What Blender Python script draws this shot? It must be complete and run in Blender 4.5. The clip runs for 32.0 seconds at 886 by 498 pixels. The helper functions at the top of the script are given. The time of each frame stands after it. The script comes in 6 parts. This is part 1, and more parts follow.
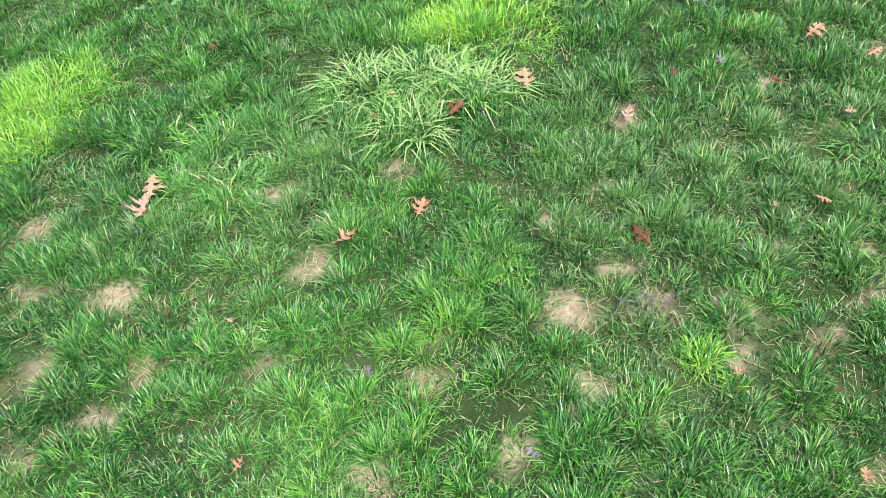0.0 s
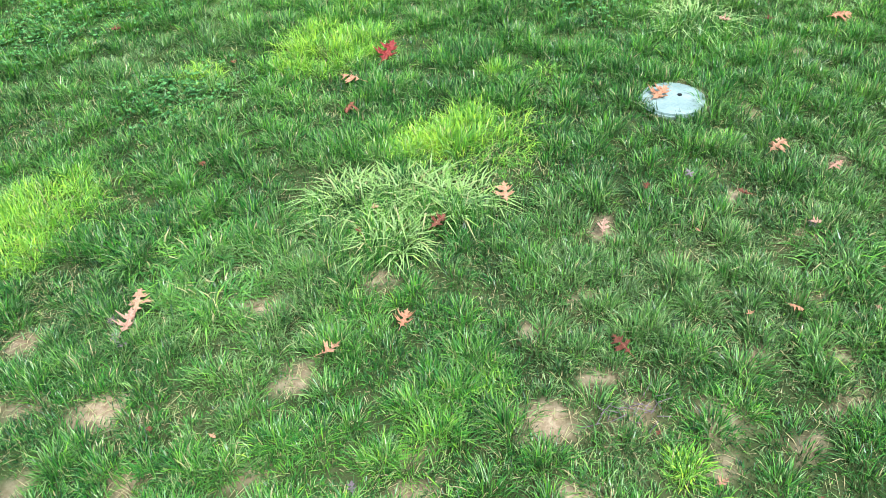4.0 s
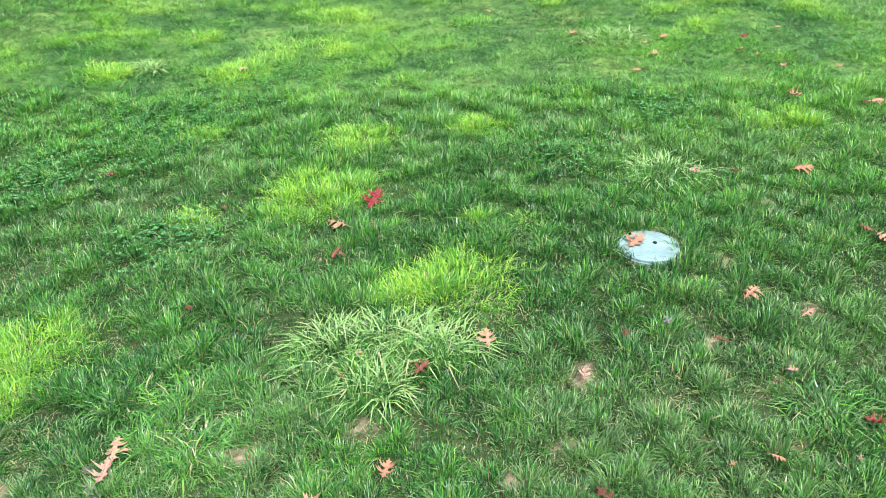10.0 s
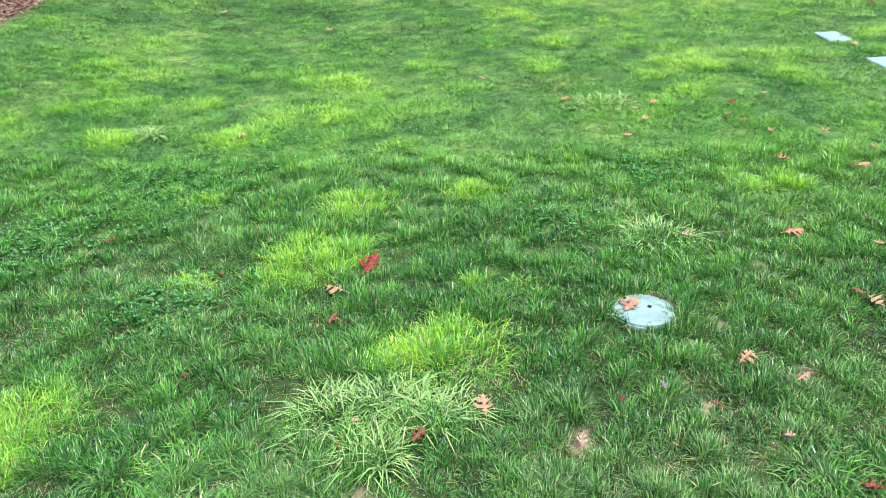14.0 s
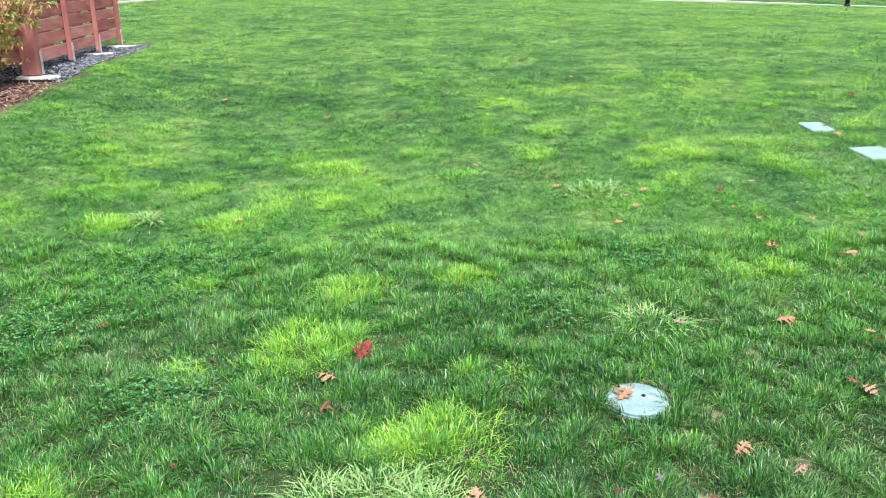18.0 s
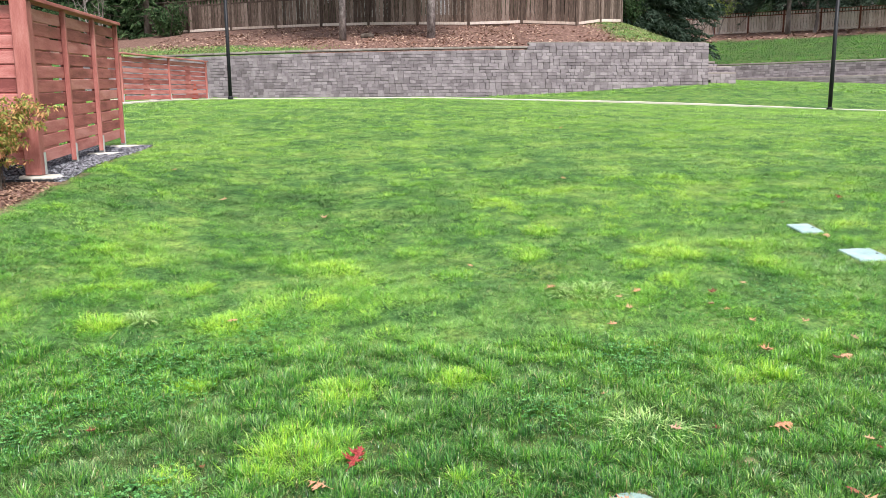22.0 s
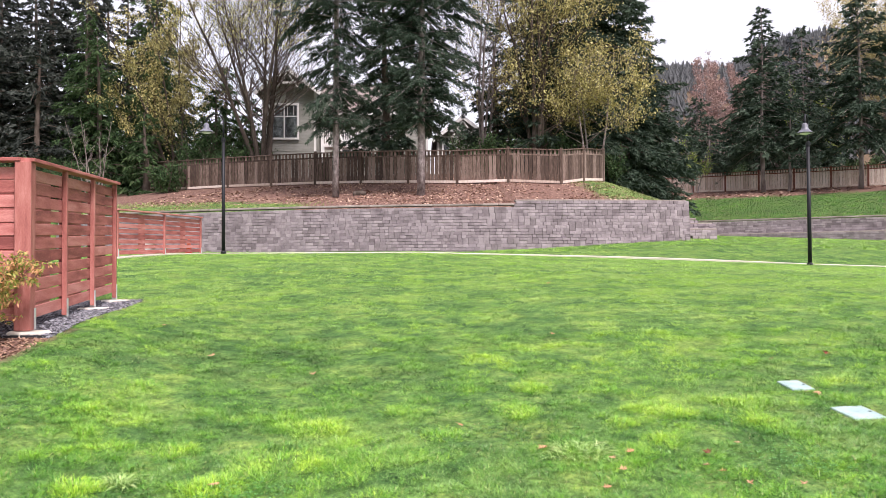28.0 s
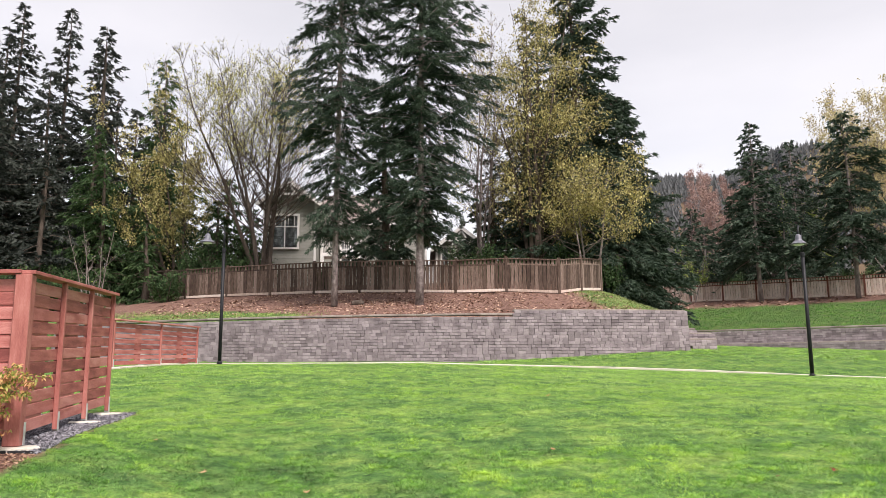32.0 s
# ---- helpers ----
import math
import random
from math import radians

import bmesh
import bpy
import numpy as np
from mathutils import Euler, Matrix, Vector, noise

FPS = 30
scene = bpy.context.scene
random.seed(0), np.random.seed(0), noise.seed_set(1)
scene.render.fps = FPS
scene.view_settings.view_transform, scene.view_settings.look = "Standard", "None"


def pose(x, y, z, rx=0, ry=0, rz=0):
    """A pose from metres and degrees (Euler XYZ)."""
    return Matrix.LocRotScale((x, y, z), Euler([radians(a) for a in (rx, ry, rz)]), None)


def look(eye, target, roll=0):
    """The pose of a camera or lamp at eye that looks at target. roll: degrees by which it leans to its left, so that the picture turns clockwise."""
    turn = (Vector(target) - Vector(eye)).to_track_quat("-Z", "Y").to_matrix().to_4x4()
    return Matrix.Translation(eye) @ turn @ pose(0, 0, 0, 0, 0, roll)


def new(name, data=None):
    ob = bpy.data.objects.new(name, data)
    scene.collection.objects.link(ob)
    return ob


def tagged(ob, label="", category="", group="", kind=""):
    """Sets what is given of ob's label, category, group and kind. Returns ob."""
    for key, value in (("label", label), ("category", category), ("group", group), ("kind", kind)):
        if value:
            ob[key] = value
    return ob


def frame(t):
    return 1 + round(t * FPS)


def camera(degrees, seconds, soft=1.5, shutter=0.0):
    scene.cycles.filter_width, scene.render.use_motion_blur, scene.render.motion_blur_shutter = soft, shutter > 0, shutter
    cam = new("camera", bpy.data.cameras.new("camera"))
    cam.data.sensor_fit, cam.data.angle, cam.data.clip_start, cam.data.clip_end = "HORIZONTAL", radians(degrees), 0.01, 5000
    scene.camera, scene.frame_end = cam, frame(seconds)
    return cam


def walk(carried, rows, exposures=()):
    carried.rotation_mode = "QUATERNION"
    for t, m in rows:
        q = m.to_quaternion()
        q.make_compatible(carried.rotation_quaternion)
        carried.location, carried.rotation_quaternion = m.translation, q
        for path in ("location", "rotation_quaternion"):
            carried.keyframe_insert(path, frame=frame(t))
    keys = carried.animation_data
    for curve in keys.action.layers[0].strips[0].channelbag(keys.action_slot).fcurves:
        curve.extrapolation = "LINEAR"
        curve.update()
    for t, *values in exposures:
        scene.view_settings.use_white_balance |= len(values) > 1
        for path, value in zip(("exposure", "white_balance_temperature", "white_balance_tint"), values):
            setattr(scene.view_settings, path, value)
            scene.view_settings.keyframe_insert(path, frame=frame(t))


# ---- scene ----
cam = camera(59.54, 32.0, soft=0.5)
PATH = [
    (0, -0.000, 0.000, 1.500, 45.785, 2.048, 2.266),
    (0.5, 0.002, -0.003, 1.507, 46.879, 1.923, 1.997),
    (1, 0.006, -0.007, 1.511, 48.089, 1.920, 1.800),
    (1.5, 0.005, -0.005, 1.520, 48.921, 1.939, 1.640),
    (2, 0.004, -0.007, 1.525, 49.863, 1.845, 1.575),
    (2.5, 0.004, -0.009, 1.532, 50.730, 1.750, 1.555),
    (3, 0.006, -0.011, 1.535, 51.532, 1.733, 1.397),
    (3.5, 0.007, -0.012, 1.540, 52.369, 1.792, 1.237),
    (5.5, 0.016, -0.021, 1.559, 55.969, 1.402, 0.724),
    (6, 0.019, -0.024, 1.565, 56.870, 1.352, 0.727),
    (6.5, 0.022, -0.030, 1.572, 57.766, 1.383, 0.670),
    (7, 0.019, -0.034, 1.576, 58.707, 1.187, 0.530),
    (7.5, 0.018, -0.034, 1.580, 59.606, 1.022, 0.519),
    (8, 0.015, -0.032, 1.585, 60.463, 0.889, 0.488),
    (8.5, 0.015, -0.030, 1.588, 61.220, 0.901, 0.482),
    (9, 0.013, -0.025, 1.595, 61.798, 0.917, 0.376),
    (9.5, 0.013, -0.023, 1.601, 62.375, 1.015, 0.259),
    (10, 0.013, -0.023, 1.603, 62.919, 0.943, 0.218),
    (10.5, 0.015, -0.027, 1.604, 63.572, 0.939, 0.121),
    (11, 0.014, -0.033, 1.610, 64.178, 0.867, 0.037),
    (11.5, 0.008, -0.035, 1.614, 64.707, 0.699, 0.041),
    (12, 0.009, -0.040, 1.619, 65.211, 0.748, 0.026),
    (12.5, 0.011, -0.039, 1.621, 65.680, 0.859, -0.027),
    (13, 0.014, -0.037, 1.625, 66.053, 0.959, -0.101),
    (13.5, 0.011, -0.035, 1.632, 66.572, 1.054, -0.218),
    (15.5, 0.012, -0.034, 1.644, 69.297, 0.889, -0.196),
    (16, 0.010, -0.039, 1.649, 69.981, 0.848, -0.311),
    (16.5, 0.009, -0.038, 1.653, 70.687, 0.752, -0.335),
    (17, 0.007, -0.041, 1.660, 71.517, 0.699, -0.431),
    (17.5, 0.012, -0.040, 1.665, 72.293, 0.773, -0.474),
    (18, 0.015, -0.042, 1.666, 73.160, 0.684, -0.528),
    (18.5, 0.021, -0.038, 1.674, 73.932, 0.716, -0.466),
    (19, 0.021, -0.038, 1.680, 74.716, 0.767, -0.467),
    (19.5, 0.021, -0.040, 1.685, 75.538, 0.689, -0.487),
    (20, 0.021, -0.040, 1.687, 76.463, 0.652, -0.615),
    (20.5, 0.021, -0.042, 1.694, 77.374, 0.589, -0.728),
    (21, 0.020, -0.041, 1.697, 78.233, 0.537, -0.731),
    (21.5, 0.020, -0.048, 1.703, 79.145, 0.590, -0.742),
    (22, 0.021, -0.050, 1.707, 80.126, 0.442, -0.808),
    (22.5, 0.022, -0.052, 1.708, 81.086, 0.268, -0.859),
    (23, 0.024, -0.057, 1.713, 81.989, 0.162, -0.958),
    (23.5, 0.026, -0.058, 1.712, 82.776, 0.110, -0.964),
    (24, 0.024, -0.059, 1.717, 83.447, 0.166, -0.903),
    (24.5, 0.025, -0.061, 1.718, 84.226, 0.194, -0.826),
    (25, 0.021, -0.066, 1.720, 85.113, -0.011, -0.912),
    (25.5, 0.019, -0.074, 1.726, 86.129, -0.069, -0.968),
    (27.5, 0.021, -0.083, 1.741, 90.126, 0.355, -1.509),
    (28, 0.018, -0.079, 1.744, 91.342, 0.356, -1.593),
    (28.5, 0.016, -0.082, 1.751, 92.428, 0.311, -1.610),
    (29, 0.014, -0.088, 1.756, 93.470, 0.339, -1.476),
    (29.5, 0.018, -0.086, 1.756, 94.450, 0.578, -1.265),
    (30, 0.027, -0.095, 1.760, 95.317, 0.670, -1.188),
    (30.5, 0.025, -0.092, 1.763, 96.145, 0.525, -1.323),
    (31, 0.019, -0.090, 1.767, 97.042, 0.368, -1.522),
    (31.5, 0.016, -0.096, 1.774, 98.130, 0.278, -1.589),
    (32, 0.021, -0.101, 1.776, 99.371, 0.321, -1.707),
]
EXPOSURES = [(0, 0.90, 5850, 9), (9, 0.88, 5800, 9), (18, 0.86, 5800, 9), (19, 0.86, 6550, 13), (20, 0.85, 6600, 15), (22.8, 0.92, 6300, 14), (24.5, 0.95, 6320, 21), (28.5, 0.92, 6620, 25), (32, 0.76, 6850, 20)]
walk(cam, [(r[0], pose(*r[1:])) for r in PATH], EXPOSURES)

# ---- world and light: a bright overcast spring day ----
world = bpy.data.worlds.new("overcast_sky")
scene.world = world
world.use_nodes = True
wn, wl = world.node_tree.nodes, world.node_tree.links
wn.clear()
w_out = wn.new("ShaderNodeOutputWorld")
w_add = wn.new("ShaderNodeAddShader")
w_sky = wn.new("ShaderNodeTexSky")
w_sky.sky_type, w_sky.sun_disc = "NISHITA", False
w_sky.sun_elevation, w_sky.sun_rotation = radians(54), radians(152)
w_bg1 = wn.new("ShaderNodeBackground")
w_bg1.inputs["Strength"].default_value = 0.05
w_bg2 = wn.new("ShaderNodeBackground")
w_bg2.inputs["Strength"].default_value = 0.46
w_co = wn.new("ShaderNodeTexCoord")
w_map = wn.new("ShaderNodeMapping")
w_map.inputs["Scale"].default_value = (1.0, 1.0, 3.0)
w_noise = wn.new("ShaderNodeTexNoise")
w_noise.inputs["Scale"].default_value = 1.6
w_noise.inputs["Detail"].default_value = 5.0
w_ramp = wn.new("ShaderNodeValToRGB")
w_ramp.color_ramp.elements[0].position, w_ramp.color_ramp.elements[0].color = 0.30, (0.72, 0.718, 0.655, 1)
w_ramp.color_ramp.elements[1].position, w_ramp.color_ramp.elements[1].color = 0.68, (0.98, 0.975, 0.895, 1)
wl.new(w_co.outputs["Generated"], w_map.inputs["Vector"])
wl.new(w_map.outputs["Vector"], w_noise.inputs["Vector"])
wl.new(w_noise.outputs["Fac"], w_ramp.inputs["Fac"])
wl.new(w_ramp.outputs["Color"], w_bg2.inputs["Color"])
wl.new(w_sky.outputs["Color"], w_bg1.inputs["Color"])
wl.new(w_bg1.outputs["Background"], w_add.inputs[0])
wl.new(w_bg2.outputs["Background"], w_add.inputs[1])
wl.new(w_add.outputs["Shader"], w_out.inputs["Surface"])
sun = new("sun", bpy.data.lights.new("sun", "SUN"))
sun.data.energy, sun.data.angle, sun.data.color = 3.4, radians(20), (1.0, 0.97, 0.92)
sun.matrix_world = look((9, -9, 26), (0, 8, 0))


# ---- materials ----
def shader(name, stops, scale=6.0, rough=0.8, bump=0.2, fine=60.0, metal=0.0, per_object=0.0, stretch=(1, 1, 1),
           translucent=0.0, island=0.0, spec=0.3, bump_dist=0.01):
    """Two scales of noise through a colour ramp, with bump, and a tone for each object or island."""
    m = bpy.data.materials.new(name)
    m.use_nodes = True
    n, l = m.node_tree.nodes, m.node_tree.links
    b = n["Principled BSDF"]
    co = n.new("ShaderNodeTexCoord")
    mp = n.new("ShaderNodeMapping")
    mp.inputs["Scale"].default_value = stretch
    info = n.new("ShaderNodeObjectInfo")
    shift = n.new("ShaderNodeVectorMath")
    shift.operation = "MULTIPLY_ADD"
    l.new(info.outputs["Random"], shift.inputs[0])
    shift.inputs[1].default_value = (37.0, 11.0, 23.0)
    l.new(co.outputs["Object"], shift.inputs[2])
    l.new(shift.outputs["Vector"], mp.inputs["Vector"])
    big = n.new("ShaderNodeTexNoise")
    big.inputs["Scale"].default_value, big.inputs["Detail"].default_value = scale, 4.0
    small = n.new("ShaderNodeTexNoise")
    small.inputs["Scale"].default_value, small.inputs["Detail"].default_value = fine, 3.0
    l.new(mp.outputs["Vector"], big.inputs["Vector"])
    l.new(mp.outputs["Vector"], small.inputs["Vector"])
    mix = n.new("ShaderNodeMath")
    mix.operation = "MULTIPLY_ADD"
    l.new(small.outputs["Fac"], mix.inputs[0])
    mix.inputs[1].default_value = 0.45
    half = n.new("ShaderNodeMath")
    half.operation = "MULTIPLY_ADD"
    l.new(big.outputs["Fac"], half.inputs[0])
    half.inputs[1].default_value, half.inputs[2].default_value = 0.9, -0.17
    l.new(half.outputs[0], mix.inputs[2])
    val = mix.outputs[0]
    for amount, source in ((per_object, info.outputs["Random"]), (island, None)):
        if amount:
            if source is None:
                source = n.new("ShaderNodeNewGeometry").outputs["Random Per Island"]
            add = n.new("ShaderNodeMath")
            add.operation = "MULTIPLY_ADD"
            cen = n.new("ShaderNodeMath")
            cen.operation = "SUBTRACT"
            cen.inputs[1].default_value = 0.5
            l.new(source, cen.inputs[0])
            l.new(cen.outputs[0], add.inputs[0])
            add.inputs[1].default_value = amount
            l.new(val, add.inputs[2])
            val = add.outputs[0]
    ramp = n.new("ShaderNodeValToRGB")
    while len(ramp.color_ramp.elements) < len(stops):
        ramp.color_ramp.elements.new(0.5)
    for k, c in enumerate(stops):
        e = ramp.color_ramp.elements[k]
        e.position, e.color = 0.22 + 0.56 * k / (len(stops) - 1), (*c, 1)
    l.new(val, ramp.inputs["Fac"])
    l.new(ramp.outputs["Color"], b.inputs["Base Color"])
    b.inputs["Roughness"].default_value, b.inputs["Metallic"].default_value = rough, metal
    b.inputs["Specular IOR Level"].default_value = spec
    if bump:
        bp = n.new("ShaderNodeBump")
        bp.inputs["Strength"].default_value, bp.inputs["Distance"].default_value = bump, bump_dist
        l.new(mix.outputs[0], bp.inputs["Height"])
        l.new(bp.outputs["Normal"], b.inputs["Normal"])
    if translucent:
        tr = n.new("ShaderNodeBsdfTranslucent")
        ms = n.new("ShaderNodeMixShader")
        ms.inputs["Fac"].default_value = translucent
        l.new(ramp.outputs["Color"], tr.inputs["Color"])
        l.new(b.outputs["BSDF"], ms.inputs[1])
        l.new(tr.outputs["BSDF"], ms.inputs[2])
        l.new(ms.outputs["Shader"], n["Material Output"].inputs["Surface"])
    return m


def grass_shader(name, rough, gloss):
    """Blade colour from tone (r), paleness with painted sheen (g) and dryness (b)."""
    m = bpy.data.materials.new(name)
    m.use_nodes = True
    n, l = m.node_tree.nodes, m.node_tree.links
    b = n["Principled BSDF"]
    at = n.new("ShaderNodeAttribute")
    at.attribute_name = "tone"
    sep = n.new("ShaderNodeSeparateColor")
    l.new(at.outputs["Color"], sep.inputs["Color"])
    ramp = n.new("ShaderNodeValToRGB")
    stops = ((0.0, (0.007, 0.046, 0.012)), (0.3, (0.041, 0.205, 0.024)), (0.6, (0.185, 0.455, 0.036)), (1.0, (0.530, 0.760, 0.060)))
    while len(ramp.color_ramp.elements) < len(stops):
        ramp.color_ramp.elements.new(0.5)
    for e, (p, c) in zip(ramp.color_ramp.elements, stops):
        e.position, e.color = p, (*c, 1)
    l.new(sep.outputs["Red"], ramp.inputs["Fac"])
    last = ramp.outputs["Color"]
    for ch, col in (("Green", (0.365, 0.510, 0.195)), ("Blue", (0.56, 0.45, 0.24))):
        mx = n.new("ShaderNodeMix")
        mx.data_type = "RGBA"
        l.new(sep.outputs[ch], mx.inputs["Factor"])
        l.new(last, mx.inputs["A"])
        mx.inputs["B"].default_value = (*col, 1)
        last = mx.outputs["Result"]
    l.new(last, b.inputs["Base Color"])
    b.inputs["Roughness"].default_value, b.inputs["Specular IOR Level"].default_value = rough, gloss
    tr = n.new("ShaderNodeBsdfTranslucent")
    ms = n.new("ShaderNodeMixShader")
    ms.inputs["Fac"].default_value = 0.06
    l.new(last, tr.inputs["Color"])
    l.new(b.outputs["BSDF"], ms.inputs[1])
    l.new(tr.outputs["BSDF"], ms.inputs[2])
    l.new(ms.outputs["Shader"], n["Material Output"].inputs["Surface"])
    return m


def ground_shader(name):
    """Soil, sward, bark mulch and closed turf, laid out by the sheet's zone (r sward, g mulch, b turf)."""
    m = bpy.data.materials.new(name)
    m.use_nodes = True
    n, l = m.node_tree.nodes, m.node_tree.links
    b = n["Principled BSDF"]
    at = n.new("ShaderNodeAttribute")
    at.attribute_name = "zone"
    sep = n.new("ShaderNodeSeparateColor")
    l.new(at.outputs["Color"], sep.inputs["Color"])
    co = n.new("ShaderNodeTexCoord")

    def ramp_of(scale, detail, stops):
        t = n.new("ShaderNodeTexNoise")
        t.inputs["Scale"].default_value, t.inputs["Detail"].default_value = scale, detail
        t.inputs["Roughness"].default_value = 0.65
        l.new(co.outputs["Object"], t.inputs["Vector"])
        r = n.new("ShaderNodeValToRGB")
        while len(r.color_ramp.elements) < len(stops):
            r.color_ramp.elements.new(0.5)
        for e, (p, c) in zip(r.color_ramp.elements, stops):
            e.position, e.color = p, (*c, 1)
        l.new(t.outputs["Fac"], r.inputs["Fac"])
        return t, r.outputs["Color"]

    t1, soil = ramp_of(28, 8, ((0.30, (0.13, 0.086, 0.052)), (0.46, (0.36, 0.262, 0.165)), (0.68, (0.62, 0.49, 0.33))))
    t2, sward = ramp_of(3.0, 9, ((0.30, (0.020, 0.027, 0.011)), (0.5, (0.046, 0.066, 0.021)), (0.70, (0.105, 0.125, 0.050))))
    t3, mulch = ramp_of(9.0, 9, ((0.34, (0.055, 0.031, 0.025)), (0.5, (0.150, 0.085, 0.067)), (0.64, (0.31, 0.198, 0.158))))
    t4, patches = ramp_of(1.7, 5, ((0.38, (0.040, 0.105, 0.029)), (0.50, (0.078, 0.165, 0.042)), (0.62, (0.150, 0.240, 0.056))))
    t5, grain = ramp_of(38, 6, ((0.32, (0.36, 0.40, 0.36)), (0.5, (0.96, 0.96, 0.98)), (0.68, (1.62, 1.54, 1.45))))
    blend = n.new("ShaderNodeMix")
    blend.data_type, blend.blend_type = "RGBA", "MULTIPLY"
    blend.inputs["Factor"].default_value = 1.0
    l.new(patches, blend.inputs["A"])
    l.new(grain, blend.inputs["B"])
    t6, clumps = ramp_of(7.5, 4, ((0.36, (0.58, 0.62, 0.60)), (0.5, (1.02, 1.02, 1.02)), (0.64, (1.52, 1.40, 1.34))))
    turf = n.new("ShaderNodeMix")
    turf.data_type, turf.blend_type = "RGBA", "MULTIPLY"
    turf.inputs["Factor"].default_value = 1.0
    l.new(blend.outputs["Result"], turf.inputs["A"])
    l.new(clumps, turf.inputs["B"])
    last = soil
    for ch, col in (("Red", sward), ("Blue", turf.outputs["Result"]), ("Green", mulch)):
        mx = n.new("ShaderNodeMix")
        mx.data_type = "RGBA"
        l.new(sep.outputs[ch], mx.inputs["Factor"])
        l.new(last, mx.inputs["A"])
        l.new(col, mx.inputs["B"])
        last = mx.outputs["Result"]
    l.new(last, b.inputs["Base Color"])
    b.inputs["Roughness"].default_value, b.inputs["Specular IOR Level"].default_value = 0.95, 0.15
    bp = n.new("ShaderNodeBump")
    bp.inputs["Strength"].default_value, bp.inputs["Distance"].default_value = 0.7, 0.02
    l.new(t1.outputs["Fac"], bp.inputs["Height"])
    l.new(bp.outputs["Normal"], b.inputs["Normal"])
    return m


GRASS = grass_shader("grass_blade", 0.34, 0.50)
GRASS_FAR = grass_shader("fine_grass_blade", 0.62, 0.28)
GROUND = ground_shader("soil_and_sward")
RED_WOOD = shader("red_stained_wood", ((0.20, 0.058, 0.052), (0.39, 0.128, 0.112), (0.54, 0.236, 0.210)), 2.4, 0.7, 0.3, 40, per_object=0.45, stretch=(1, 6, 6))
RED_POST = shader("red_stained_post", ((0.22, 0.070, 0.060), (0.35, 0.122, 0.104), (0.46, 0.200, 0.172)), 3.0, 0.7, 0.3, 40, per_object=0.2, stretch=(6, 6, 1))
BROWN_WOOD = shader("weathered_brown_wood", ((0.055, 0.036, 0.028), (0.120, 0.082, 0.064), (0.25, 0.185, 0.155)), 4.0, 0.85, 0.3, 40, per_object=0.55, stretch=(6, 6, 1))
PALE_WOOD = shader("pale_weathered_wood", ((0.38, 0.29, 0.24), (0.56, 0.45, 0.39), (0.70, 0.61, 0.55)), 4.0, 0.85, 0.3, 40, per_object=0.5, stretch=(6, 6, 1))
DARK_RED_POST = shader("dark_red_post", ((0.09, 0.035, 0.025), (0.16, 0.060, 0.042), (0.22, 0.09, 0.065)), 4.0, 0.8, 0.3, 40)
STONE_TONES = ((0.130, 0.108, 0.116), (0.216, 0.184, 0.197), (0.312, 0.272, 0.285))
STONE = shader("tumbled_wall_block", STONE_TONES, 2.5, 0.9, 0.6, 45, per_object=0.36)
STONE_REST = shader("tumbled_wall_blocks", STONE_TONES, 2.5, 0.9, 0.6, 45, island=0.36)
# wall backing: the shade seen in open joints is put into its colour
JOINT_SHADE = shader("joint_shade_fill", ((0.09, 0.075, 0.078), (0.13, 0.11, 0.115), (0.17, 0.145, 0.15)), 6, 0.95, 0.3, 40)
CAP = shader("wall_cap_stone", ((0.15, 0.125, 0.11), (0.24, 0.205, 0.185), (0.32, 0.285, 0.26)), 3, 0.9, 0.5, 45, per_object=0.3, island=0.3)
CONCRETE = shader("pale_concrete", ((0.42, 0.38, 0.32), (0.54, 0.50, 0.43), (0.64, 0.60, 0.54)), 2.5, 0.9, 0.35, 50)
GRAVEL = shader("dark_crushed_gravel", ((0.03, 0.031, 0.037), (0.10, 0.10, 0.115), (0.26, 0.26, 0.285)), 9, 0.85, 0.3, 60, island=0.9)
BARK_CHIP = shader("bark_chip", ((0.07, 0.034, 0.022), (0.20, 0.105, 0.070), (0.40, 0.26, 0.18)), 9, 0.9, 0.3, 60, island=0.9)
DRY_LEAF = shader("dry_litter_leaf", ((0.14, 0.074, 0.053), (0.31, 0.172, 0.122), (0.54, 0.38, 0.285)), 9, 0.8, 0.2, 60, island=1.0, translucent=0.15)
BLACK_METAL = shader("black_powder_coat", ((0.006, 0.007, 0.009), (0.011, 0.012, 0.015), (0.02, 0.02, 0.024)), 8, 0.5, 0.05, 80, spec=0.25)
SHADE_METAL = shader("grey_lamp_shade", ((0.05, 0.053, 0.066), (0.11, 0.115, 0.14), (0.19, 0.20, 0.23)), 8, 0.35, 0.05, 80, spec=0.5)
ZINC = shader("galvanised_bracket", ((0.42, 0.43, 0.45), (0.56, 0.57, 0.58), (0.68, 0.69, 0.70)), 14, 0.5, 0.1, 80, metal=0.5)
LID = shader("faded_green_plastic", ((0.20, 0.30, 0.29), (0.29, 0.395, 0.38), (0.40, 0.50, 0.48)), 16, 0.65, 0.25, 140)
LID_GREY = shader("pale_grey_green_plastic", ((0.21, 0.31, 0.31), (0.29, 0.40, 0.395), (0.38, 0.48, 0.47)), 12, 0.65, 0.25, 90)
# near-black colour stands in for the shade inside the lids' finger holes
HOLE_SHADE = shader("hole_shade", ((0.008, 0.010, 0.010), (0.014, 0.016, 0.016), (0.025, 0.028, 0.027)), 20, 0.8, 0.1, 80)
LEAF_TAN = shader("tan_oak_leaf", ((0.42, 0.17, 0.085), (0.58, 0.30, 0.175), (0.70, 0.45, 0.31)), 22, 0.6, 0.35, 160, per_object=0.3, translucent=0.15)
